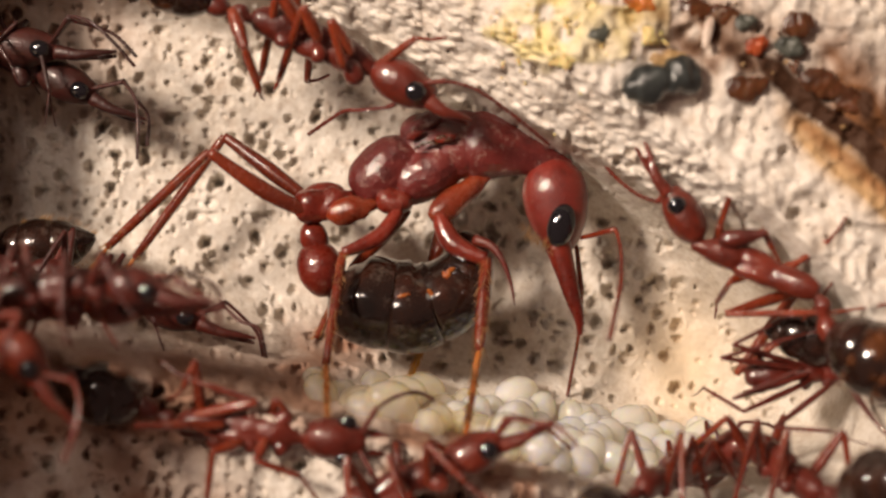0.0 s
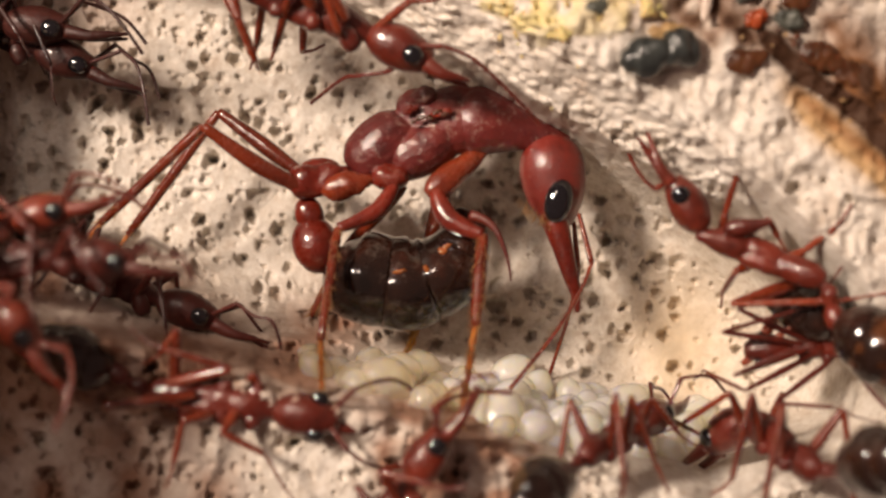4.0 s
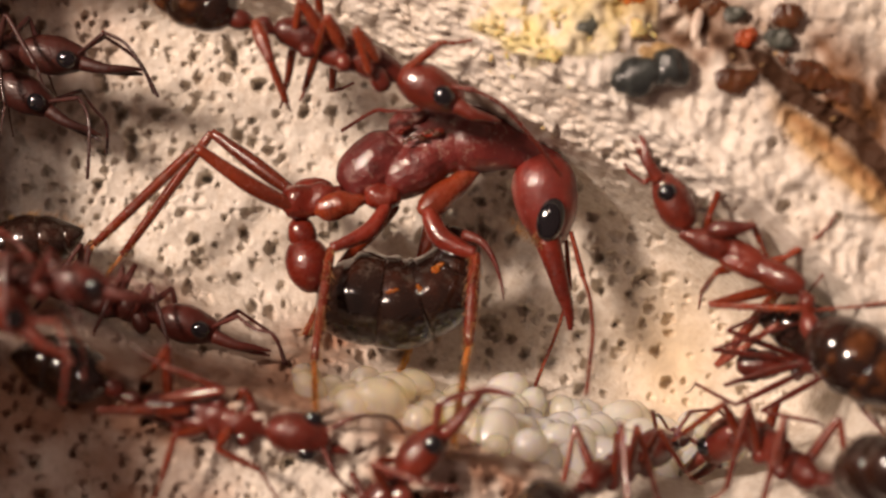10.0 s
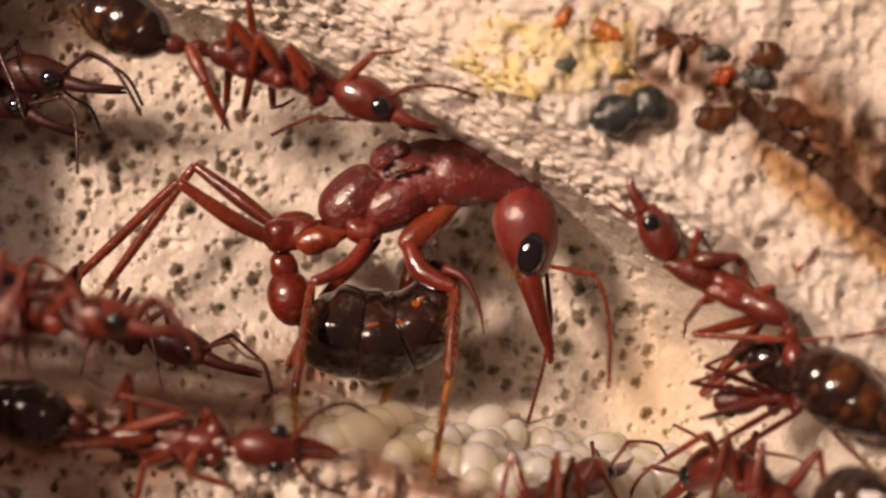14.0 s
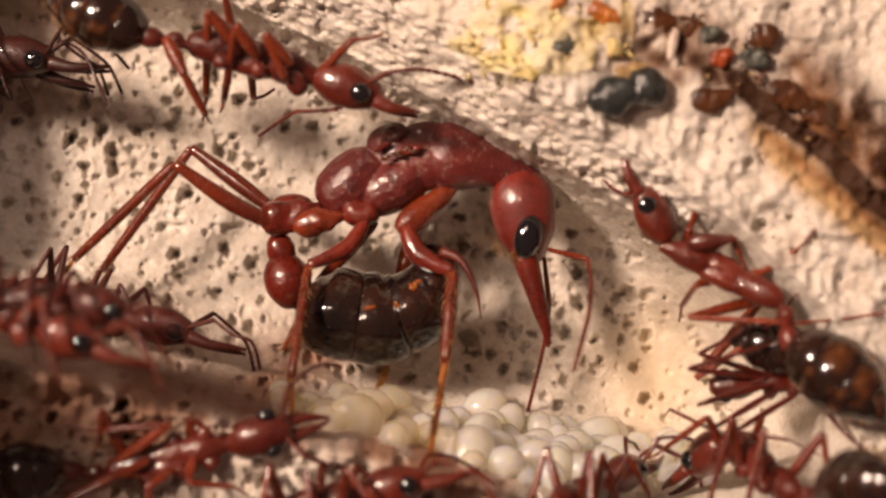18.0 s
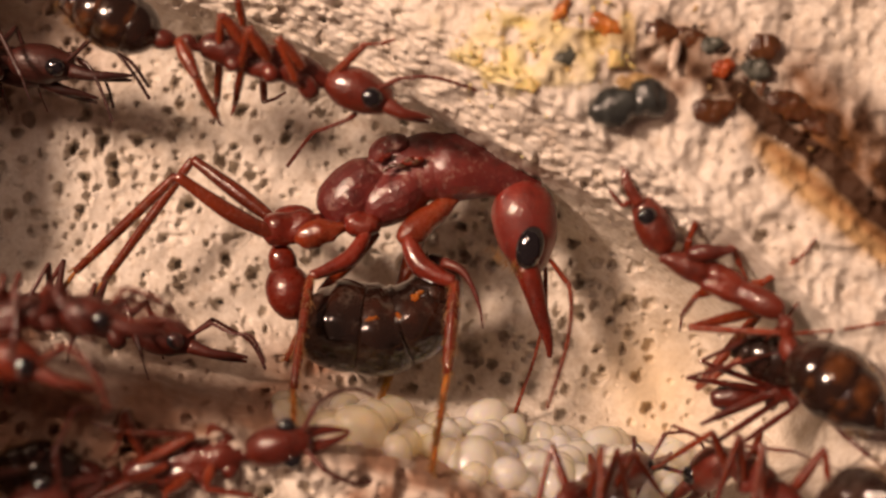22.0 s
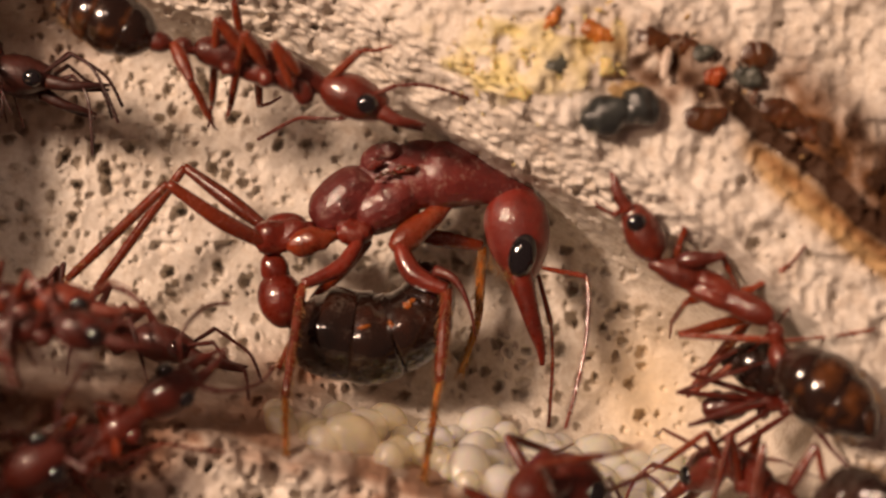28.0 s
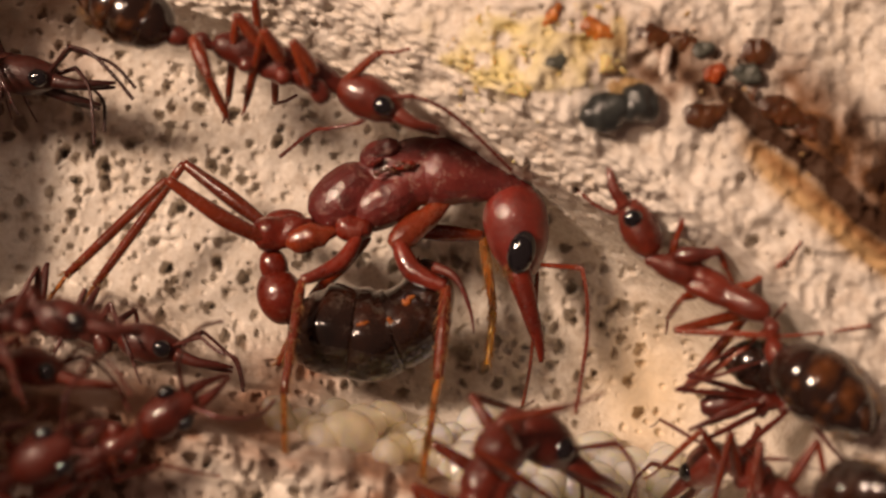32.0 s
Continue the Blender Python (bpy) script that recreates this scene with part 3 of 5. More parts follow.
def lap(bm, spine, sides, seam):
    """Lets the outer half of each ring stand proud of the inner half, with a lip between them."""
    bm.verts.ensure_lookup_table()
    for i, p in enumerate(spine):
        for k in range(sides):
            v = bm.verts[i * sides + k]
            over = math.cos(2 * math.pi * k / sides) < seam
            v.co = p + (v.co - p) * (1.035 if over else 0.975)


def gaster(parent, pts, radii, mat, rest, stops=(0.0, 0.42, 0.66, 0.84, 1.0), deep=0.92, seam=None):
    """The hind body: overlapping rings, each a plate of its own; seam: where the back plate laps over the belly plate along the flank."""
    line = smooth_line([P(*p) for p in pts], [U(r) for r in radii], 10)
    n = len(line) - 1
    first = None
    for k, (a, b) in enumerate(zip(stops, stops[1:])):
        i, j = int(a * n), int(b * n)
        seg = line[i:j + 1]
        ends = [(seg[0][0], seg[0][1] * 0.9)] + seg + [(seg[-1][0], seg[-1][1] * 0.93)]
        grow = 1.012 - 0.006 * k
        m = len(ends) - 1
        bm = sweep(bmesh.new(), [p for p, _ in ends], [r * grow * (1 + 0.10 * math.sin(math.pi * i / m)) for i, (_, r) in enumerate(ends)], 28 if seam is None else 44, deep, 1)
        if seam is not None:
            lap(bm, [p for p, _ in ends], 44, seam + 0.12 * (-1) ** k)
        bmesh.ops.recalc_face_normals(bm, faces=bm.faces)
        if k == 0:
            first = part("gaster", bm, mat, parent, "dark glossy gaster", origin=line[0][0])
        else:
            part("gaster_plate", bm, rest, first, origin=seg[0][0])
    return first


HEADS, FEELERS, LEGS, GASTERS = {}, {}, {}, {}


def merge(bodies):
    """Several closed bodies as one mesh."""
    out = bmesh.new()
    for bm in bodies:
        me = bpy.data.meshes.new("piece")
        bm.to_mesh(me)
        bm.free()
        out.from_mesh(me)
        bpy.data.meshes.remove(me)
    return out


def fuse(ob, voxel, rounds):
    """Grow overlapping bodies together into one skin with soft seams."""
    m = ob.modifiers.new("fuse", "REMESH")
    m.mode, m.voxel_size, m.use_smooth_shade = "VOXEL", voxel, True
    k = ob.modifiers.new("soften", "SMOOTH")
    k.factor, k.iterations = 0.5, rounds


BARREL = ((0.0, 0.3), (0.06, 0.62), (0.18, 0.86), (0.4, 1.0), (0.6, 1.0), (0.82, 0.86), (0.94, 0.62), (1.0, 0.3))
NECKED = ((0.0, 0.4), (0.08, 0.75), (0.25, 1.0), (0.45, 0.98), (0.65, 0.8), (0.85, 0.55), (1.0, 0.4))


def jaw(parent, pts, r, mat, teeth=True):
    """A long curved jaw with small teeth along its inner edge."""
    p = [P(*q) for q in pts]
    r = U(r)
    k = len(p)
    bm = sweep(bmesh.new(), p, [r * (1 - 0.82 * (i / (k - 1)) ** 0.9) for i in range(k)], 10, 0.75, 5)
    if teeth:
        line = smooth_line(p, [r] * k, 5)
        for i in range(4, len(line) - 2, 2):
            a, d = line[i][0], (line[i + 1][0] - line[i][0]).normalized()
            w = Vector((-d.z, 0, d.x))
            q = r * (1 - 0.82 * i / len(line))
            sweep(bm, [a + w * q * 0.5, a + w * (q + r * 0.08) + d * r * 0.1], [r * 0.10, r * 0.02], 5, 1, 1)
    return part("mandible", bm, mat, parent, origin=p[0])


def large_ant():
    """The large wingless mother ant, her body bent round over the eggs."""
    c = P(700, 330, 3)
    q = thing("queen_ant", c, "large red queen ant with curled dark gaster, standing over her eggs", "ant")
    # trunk
    bodies = [blob(P(562, 384, 3), P(668, 298, 3), U(55), 0.9, BARREL, bow=U(-6), rough=0.06, seed=1),
              blob(P(632, 380, 3), P(750, 318, 3), U(50), 1.06, BARREL, rough=0.05, seed=2),
              blob(P(648, 288, 3), P(842, 298, 3), U(54), 0.85, bow=U(-12), rough=0.06, seed=3),
              blob(P(746, 290, 3), P(951, 334, 3), U(65), 0.8, ((0.0, 0.6), (0.1, 0.9), (0.2, 1.0), (0.35, 0.88), (0.55, 0.62), (0.78, 0.38), (1.0, 0.14)), rough=0.05, seed=4),
              blob(P(700, 322, 3), P(800, 314, 3), U(42), 1.0, BARREL, rough=0.05, seed=5),
              blob(P(646, 290, 2.8), P(716, 250, 2.8), U(30), 0.9, rough=0.1, seed=6),
              blob(P(694, 268, 3), P(804, 262, 3), U(31), 0.95, rough=0.08, seed=7)]
    trunk = part("trunk", merge(bodies), DULL_RED, q, "dull wine-red swollen trunk")
    fuse(trunk, 0.00005, 4)
    part("scutellum", blob(P(662, 270, 2.35), P(716, 246, 2.45), U(17), 0.9, rough=0.35, seed=5), DULL_RED, q)
    part("wing_stub", blob(P(656, 288, 2.0), P(684, 274, 1.95), U(7), 0.9, rough=0.5, seed=6), RED, q, "torn-off wing stump")
    part("wing_stub", blob(P(704, 292, 1.8), P(744, 282, 1.8), U(8), 0.8, rough=0.3, seed=7), RED, q)
    scar = bmesh.new()
    rng = random.Random(3)
    for i in range(9):
        u, v = 672 + i * 7 + rng.uniform(-3, 3), 303 - i * 2.4 + rng.uniform(-4, 4)
        sweep(scar, [P(u, v, 1.72), P(u + rng.uniform(6, 12), v + rng.uniform(-6, 3), 1.66)], [U(4), U(2.4)], 6, 1, 2)
    part("wing_scar", scar, MUD, q, "dark crusted wing scar")
    part("neck", blob(P(862, 322, 3), P(930, 352, 3), U(15), 1.0, rough=0.05, seed=20), DULL_RED, q)
    # head
    neck = P(900, 326, 3)
    head = part("head", blob(P(908, 322, 3), P(930, 486, 3), U(60), 0.82, profile=((0, 0.22), (0.05, 0.52), (0.16, 0.84), (0.32, 1.0), (0.5, 0.99), (0.68, 0.88), (0.84, 0.66), (0.94, 0.5), (1, 0.32)), sides=26, bow=U(4), rough=0.03, seed=8), HEAD_RED, q, "pitted red head facing down", origin=neck)
    part("eye", blob(P(940, 402, 1.90), P(920, 478, 1.90), U(25), 0.6, sides=20), EYE, head, "black oval eye")
    part("eye", blob(P(948, 400, 4.16), P(928, 478, 4.16), U(26), 0.6, sides=20), EYE, head)
    part("clypeus", blob(P(898, 464, 2.6), P(948, 480, 2.6), U(19), 1.0, rough=0.15, seed=9), ORANGE, head)
    jaw(head, [(924, 474, 2.3), (938, 520, 2.2), (953, 572, 2.2), (963, 606, 2.3), (965, 634, 2.4)], 25, RED)
    jaw(head, [(926, 478, 3.4), (938, 520, 3.5), (951, 565, 3.5), (960, 600, 3.3)], 20, RED)
    near = antenna(head, [(966, 462, 2.0), (1030, 526, 1.4), (1037, 580, 1.3), (1035, 660, 1.2), (1024, 730, 1.2), (1012, 794, 1.3)], 5.2, LEG)
    far = antenna(head, [(958, 474, 3.4), (968, 558, 4.2), (966, 600, 4.4), (960, 660, 4.6), (950, 720, 4.8), (942, 770, 5.0)], 5, LEG)
    fuzz = bmesh.new()
    for i in range(60):
        s = rng.random()
        p = P(866 + 50 * s + rng.uniform(-8, 8), 440 + 42 * s + rng.uniform(-8, 8), 2.0)
        sweep(fuzz, [p, p + Vector((rng.uniform(-0.5, 0.1), -0.2, -0.4)) * 0.0006], [U(0.9), U(0.3)], 3, 1, 1)
    tagged(part("hair", fuzz, HAIR, head), kind="stuff")
    # waist and hind body
    part("petiole", blob(P(486, 432, 3), P(502, 500, 3), U(26), 0.9, rough=0.08, seed=10), RED, q)
    part("postpetiole", blob(P(488, 470, 3), P(522, 566, 3), U(44), 0.9, rough=0.05, seed=11), RED, q, "round glossy red waist knot")
    g = gaster(q, [(528, 544, 3), (542, 552, 3), (570, 566, 3), (622, 578, 3), (680, 582, 3), (730, 560, 3), (757, 520, 3), (762, 482, 3), (750, 454, 3)], (16, 46, 72, 81, 77, 70, 56, 36, 10), GASTER, GASTER, (0.0, 0.40, 0.55, 0.74, 1.0), seam=0.14)
    part("gaster_membrane", blob(P(640, 568, 1.26), P(664, 562, 1.28), U(4), 0.6, rough=0.8, seed=34), MEMBRANE, g, "glistening orange skin fold between two plates")
    part("gaster_membrane", blob(P(694, 556, 1.36), P(702, 566, 1.38), U(4), 0.6, rough=0.8, seed=35), MEMBRANE, g)
    part("gaster_membrane", blob(P(716, 538, 1.70), P(740, 514, 1.80), U(7), 0.5, rough=1.0, seed=33), MEMBRANE, g, "glistening orange skin fold on the gaster")
    # hips
    part("hind_coxa", blob(P(464, 412, 2.6), P(566, 390, 2.6), U(31), 0.9, NECKED, rough=0.35, seed=13), RED, q)
    part("hind_coxa", blob(P(470, 396, 3.8), P(550, 384, 3.8), U(26), 0.9, rough=0.08, seed=14), RED, q)
    part("trochanter", blob(P(522, 424, 2.2), P(604, 402, 2.2), U(25), 0.9, NECKED, rough=0.35, seed=15), ORANGE, q)
    part("mid_coxa", blob(P(600, 396, 2.2), P(668, 402, 2.2), U(25), 0.9, rough=0.3, seed=16), RED, q)
    part("front_coxa", blob(P(700, 430, 2.1), P(805, 345, 2.95), U(26), 0.9, NECKED, rough=0.16, seed=17), ORANGE, q, "orange front hip")
    m = (LEG, LEG, AMBER)
    legs = [leg(q, [(500, 424, 2.4), (306, 312, 1.6), (128, 482, 3.0), (42, 596, 5.2)], (15.5, 9.5, 5), m, 1, (-4, 10)),
            leg(q, [(482, 394, 4.0), (335, 284, 4.6), (178, 500, 5.6), (120, 570, 6.8)], (15, 9.5, 5), m, 2),
            leg(q, [(642, 408, 2.0), (543, 490, 1.2), (512, 690, -0.8), (514, 808, -3.2)], (15, 9, 6.5), (RED, LEG, AMBER), 3, (14, 14)),
            leg(q, [(660, 412, 4.0), (560, 520, 5.4), (500, 640, 6.6), (470, 690, 6.8)], (14, 8, 5), m, 4),
            leg(q, [(716, 420, 2.0), (798, 500, 1.2), (784, 664, -0.2), (756, 836, -2.4)], (19, 12, 8), (RED, LEG, AMBER), 5, (-16, 16)),
            leg(q, [(738, 402, 3.8), (700, 520, 4.4), (688, 650, 4.8), (654, 742, 4.5)], (16, 9, 8), (LEG, AMBER, YELLOW_LEG), 6)]
    part("spur", sweep(bmesh.new(), [P(776, 466, 1.3), P(806, 478, 1.0), P(826, 504, 0.8), P(841, 545, 0.7), P(847, 584, 0.7)], [U(r) for r in (11, 8, 5, 3.2, 0.8)], 10, 0.9, 4), DIM_RED, legs[4], "dark curved spur at the knee", origin=P(776, 466, 1.3))
    HEADS["queen"], FEELERS["queen"], LEGS["queen"] = head, [near, far], legs
    return q


SIDE_LEGS = [((52, -18), (92, 50), (128, -34), (156, -78)), ((8, -22), (18, 72), (-2, -62), (4, -116)), ((-48, -16), (-58, 86), (-108, -58), (-158, -110))]
TOP_LEGS = [((50, 14), (104, 74), (160, 58), (200, 74)), ((6, 16), (4, 100), (-10, 168), (4, 214)), ((-46, 14), (-104, 86), (-190, 92), (-262, 116))]


def worker(key, u, v, d, turn, size=1.0, head_turn=0.0, hind_turn=0.0, gaster_turn=0.0, legs="side", flip=1, label="red worker ant with dark glossy gaster", mat=None,
           back=None, seed=0, own_legs=None, slope=0.0, gape=0.25, gaster_size=1.0, feelers=None, bite=1.0, stout=1.0, slim=0.9, hide=(), limb=None, crown=1.0):
    """A worker of the nest. turn: which way she points, anticlockwise from the right; flip -1 sets her back towards the viewer's down side."""
    mat, back = mat or WORKER, back or GASTER
    rng = random.Random(seed)
    ca, sa = math.cos(radians(turn)), math.sin(radians(turn))

    def at(x, y, dd=0.0, pivot=None, bend=0.0):
        y *= flip
        if pivot:
            cb, sb = math.cos(radians(bend * flip)), math.sin(radians(bend * flip))
            px, py = pivot[0], pivot[1] * flip
            x, y = px + (x - px) * cb - (y - py) * sb, py + (x - px) * sb + (y - py) * cb
        return (u + size * (x * ca - y * sa), v - size * (x * sa + y * ca), d + dd * size + slope * min(x, 0) * size)

    def hd(x, y, dd=0.0):
        return at(92 + (x - 76) * crown + 57 * (1 - crown), y * crown, dd * crown, (92, 0), head_turn)

    def hn(x, y, dd=0.0):
        return at(x, y, dd, (-112, -6), hind_turn)

    def hg(x, y, dd=0.0):
        c, s = math.cos(radians(gaster_turn)), math.sin(radians(gaster_turn))
        return hn(-176 + (x + 176) * c - (y + 10) * s, -10 + (x + 176) * s + (y + 10) * c, dd)

    z = size
    top = legs == "top"
    a = thing("worker_ant", P(u, v, d), label, "ant", "worker ants")
    bodies = [blob(P(*at(14, 3)), P(*at(108, -3)), U(31 * z * slim), 0.9, NECKED, rough=0.08, seed=seed), blob(P(*at(-44, 4)), P(*at(42, 8)), U(26 * z * slim), 0.85, BARREL, rough=0.12, seed=seed + 1),
              blob(P(*at(-116, -4)), P(*at(-22, 1)), U(30 * z * slim), 0.85, BARREL, bow=U(3 * z), rough=0.10, seed=seed + 2), blob(P(*at(-62, -12)), P(*at(36, -14)), U(19 * z * slim), 1.15, BARREL, rough=0.12, seed=seed + 4)]
    trunk = part("trunk", merge(bodies), mat, a)
    fuse(trunk, 0.000065 * z, 3)
    part("petiole", sweep(bmesh.new(), [P(*hn(*p)) for p in ((-104, -8), (-120, -8), (-133, -4), (-146, -8), (-156, -10))], [U(r * z) for r in (7, 8, 14, 10, 7)], 12, 0.9, 4), mat, a)
    part("postpetiole", blob(P(*hn(-200, -10)), P(*hn(-150, -8)), U(17 * z), 0.95), mat, a)
    hind = gaster(a, [hg(-182 - w * gaster_size, y) for w, y in ((0, -10), (16, -10), (44, -10), (90, -10), (140, -14), (178, -22))], [r * z * gaster_size for r in (16, 32, 46, 50, 36, 6)], GASTER, back)
    fuzz = bmesh.new()
    for i in range(70):
        w = rng.uniform(40, 178) * gaster_size
        y = rng.choice((-1, 1)) * 46 * z * gaster_size * math.sqrt(max(0.02, 1 - ((w / gaster_size - 84) / 98) ** 2))
        p, q = hg(-182 - w, -10 + y / z, rng.uniform(-0.4, 0.4)), hg(-182 - w - rng.uniform(4, 12), -10 + y * rng.uniform(1.12, 1.3) / z, rng.uniform(-0.4, 0.4))
        sweep(fuzz, [P(*p), P(*q)], [U(0.9 * z), U(0.3 * z)], 3, 1, 1)
    tagged(part("hair", fuzz, HAIR, a), kind="stuff")
    neck = P(*at(94, 0))
    head = part("head", blob(P(*hd(76, 0)), P(*hd(190, 0)), U(35 * z * crown), 0.9 if not top else 1.0, profile=((0, 0.2), (0.07, 0.56), (0.2, 0.84), (0.4, 1), (0.62, 0.97), (0.82, 0.76), (0.94, 0.6), (1, 0.4)), sides=20, rough=0.03, seed=seed + 3), mat, a, origin=neck)
    for s in (-1, 1):
        if top:
            eye = [hd(136, 30 * s, -0.35), hd(168, 28 * s, -0.35)]
            part("eye", blob(P(*eye[0]), P(*eye[1]), U(13 * z), 0.8, sides=14), EYE, head)
            if gape >= 0:
                jaw(head, [hd(182, (10 + 10 * gape) * s, 0), hd(182 + 38 * bite, (8 + 16 * gape) * s, 0.1), hd(182 + 74 * bite, (5 + 9 * gape) * s, 0.2), hd(182 + 102 * bite, 2 * s, 0.3)], 12 * z, mat)
        else:
            eye = [hd(140, -2, 0.62 * s), hd(174, -4, 0.62 * s)]
            part("eye", blob(P(*eye[0]), P(*eye[1]), U(16 * z), 0.6, sides=14), EYE, head)
            jaw(head, [hd(184, -6, 0.3 * s), hd(184 + 38 * bite, -10, 0.4 * s), hd(184 + 74 * bite, -8 - (2 + 4 * gape) * s, 0.3 * s), hd(184 + 104 * bite, -6 - (2 + 8 * gape) * s, 0.1 * s)], 14 * z * crown, mat)
    fl = []
    for s in (-1, 1):
        j = rng.uniform(-12, 12)
        if gape < 0:
            continue
        if feelers:
            path = feelers[0 if s < 0 else 1]
        elif top:
            path = [hd(176, 14 * s, -0.4), hd(206, (58 + j) * s, -0.6), hd(206 + 44 * bite, (74 + j) * s, -0.3), hd(206 + 94 * bite, (84 + 2 * j) * s, 0.3), hd(206 + 134 * bite, (70 + 2 * j) * s, 0.8)]
        else:
            path = [hd(176, 8, 0.4 * s), hd(214, 44 + j * s, 1.0 * s), hd(250, 30 + j * s, 1.4 * s), hd(286, 8 + 2 * j, 1.6 * s), hd(316, -34 + 2 * j, 1.6 * s)]
        fl.append(antenna(head, path, 4.2 * z, mat))
    for i, x in enumerate((58, 4, -52)):
        for w in (-1, 1):
            if top:
                a0, a1 = at(x - 8, 10 * w, -0.1), at(x + 14, 36 * w, -0.2)
            else:
                a0, a1 = at(x - 4, -4, 0.35 * w), at(x + (26, 10, 2)[i], (-36, -30, -30)[i], 0.42 * w)
            if key == "side":
                continue
            part("coxa", blob(P(*a0), P(*a1), U((16, 14, 15)[i] * z), 0.9, BARREL, sides=12, rough=0.08, seed=seed + i), mat, a)
    made = []
    if own_legs:
        for joints in own_legs:
            made.append(leg(a, joints, (9.2 * z * stout, 5.4 * z * stout, 3.2 * z * stout), (limb or mat,) * 3))
    else:
        for s in (-1, 1):
            for i, quad in enumerate(TOP_LEGS if top else SIDE_LEGS):
                if (s, i) in hide:
                    continue
                j = [rng.uniform(-14, 14) for _ in range(8)]
                deep = ((-0.1, -1.3, 0.2, 1.1) if top else (0.4 * s, 1.3 * s, 1.9 * s, 2.3 * s))
                pts = []
                for k, (x, y) in enumerate(quad):
                    x, y = x + (j[k] if k else 0) + (0 if top else 14 * s * (k > 0)), y + (j[k + 4] * 0.6 if k else 0)
                    pts.append(at(x, y * (s if top else 1), deep[k] * (1.0 if top else 1)))
                made.append(leg(a, pts, (9.2 * z * stout, 5.4 * z * stout, 3.2 * z * stout), (limb or mat,) * 3))
    HEADS[key], FEELERS[key], LEGS[key], GASTERS[key] = head, fl, made, hind
    return a


ANTS = {"queen": large_ant()}
ANTS["rim"] = worker("rim", 470, 130, -1.5, -15, 1.12, head_turn=-4, hind_turn=2, gaster_turn=-10, label="red worker ant with brown-black gaster, walking along the chamber rim", mat=DIM_RED, back=GASTER_AMBER, seed=11, own_legs=[
    [(440, 110, -2.2), (382, 46, -3.0), (378, 200, 0.0), (372, 240, 1.4)], [(470, 125, -2.4), (432, 70, -3.4), (410, 205, -0.6), (404, 224, 0)],
    [(530, 140, -2.4), (484, 86, -3.2), (520, 166, -2.6), (545, 178, -1.6)], [(545, 160, -1.0), (575, 160, -1.6), (640, 95, -2.6), (695, 85, -2.4)],
    [(306, 92, -2.6), (340, 160, -3.0), (378, 230, -2.0), (388, 244, -1.0)], [(450, 122, 0.4), (424, 74, -0.6), (412, 16, -1.6), (402, -44, -2.0)], [(480, 140, -0.6), (455, 110, 0.6), (462, 200, 2.6), (500, 182, 3.0)]], slope=0.001, feelers=[[(668, 172, -2.0), (704, 156, -2.4), (764, 154, -2.4), (850, 180, -1.8), (916, 206, -1.2)], [(640, 205, -1.2), (610, 222, -0.8), (560, 230, -0.4), (534, 236, 0.2), (480, 280, 1.2)]], stout=1.25, bite=0.7, limb=ORANGE, gaster_size=0.94)
ANTS["side"] = worker("side", 1269, 499, -1.8, 156, 1.08, head_turn=40, hind_turn=52, gaster_turn=-40, flip=-1, label="red worker ant with amber-patched gaster, climbing out of the chamber", back=GASTER_AMBER, seed=12, own_legs=[
    [(1360, 545, -1.0), (1213, 582, -2.0), (1400, 592, -3.0), (1560, 572, -3.4)], [(1265, 510, -1.0), (1226, 525, -1.6), (1200, 562, 0.4), (1196, 588, 1.2)],
    [(1205, 470, -0.8), (1214, 424, -1.8), (1238, 362, -2.4), (1246, 338, -2.6)], [(1220, 470, -1.2), (1290, 440, -2.2), (1304, 474, -2.0), (1330, 520, -1.6)],
    [(1310, 515, -1.2), (1346, 500, -2.2), (1402, 464, -3.0), (1436, 424, -3.2)], [(1350, 540, 0), (1226, 690, -0.6), (1340, 612, -1.6), (1420, 520, -2.4)]], slope=0.008, feelers=[[(1128, 352, -1.2), (1100, 372, -1.6), (1070, 350, -0.6), (1040, 300, 1.0), (1028, 240, 2.0)], [(1140, 348, 0.2), (1150, 330, 0.0), (1140, 300, -0.4), (1118, 282, -0.6)]], gape=1.0, gaster_size=1.1, slim=0.76, limb=ORANGE, crown=0.88)
part("hip", blob(P(1208, 452, -2.2), P(1292, 444, -2.6), U(15), 0.9, NECKED, rough=0.1, seed=50), DIM_RED, ANTS["side"], "dark red raised hip")
ANTS["corner"] = worker("corner", 1318, 842, -3.2, 160, 1.06, head_turn=-50, hind_turn=-35, flip=-1, gape=0.3, label="red worker ant with black gaster, crouching on the chamber edge", mat=DIM_RED, limb=LEG, seed=13, hide=((1, 1),))
ANTS["fan"] = worker("fan", 1402, 694, -1.0, 184, 0.74, gaster_size=1.2, hind_turn=140, gaster_turn=20, legs="top", label="dark red worker ant with black gaster, half hidden beside another ant", mat=DIM_RED, seed=14, own_legs=[[(1350, 690, -1.4), (1208, 676, -2.2), (1342, 632, -2.2), (1400, 610, -2)], [(1360, 700, -1.4), (1230, 744, -2.4), (1352, 690, -2.6), (1420, 720, -2.4)],
    [(1370, 690, -1.2), (1232, 640, -1.8), (1320, 600, -1.6), (1360, 590, -1)], [(1370, 710, -1.4), (1250, 776, -2.2), (1180, 740, -0.4), (1166, 756, 1.2)],
    [(1400, 720, -1.6), (1300, 790, -2.6), (1400, 800, -3), (1480, 830, -3.4)], [(1420, 700, -1.6), (1480, 780, -3), (1520, 820, -3.6), (1560, 850, -4)]], gape=-1, stout=0.84, slim=0.8)
ANTS["below"] = worker("below", 561, 986, -5.0, 58, 1.00, label="red worker ant with long jaws, coming up to the eggs", limb=LEG, seed=15)
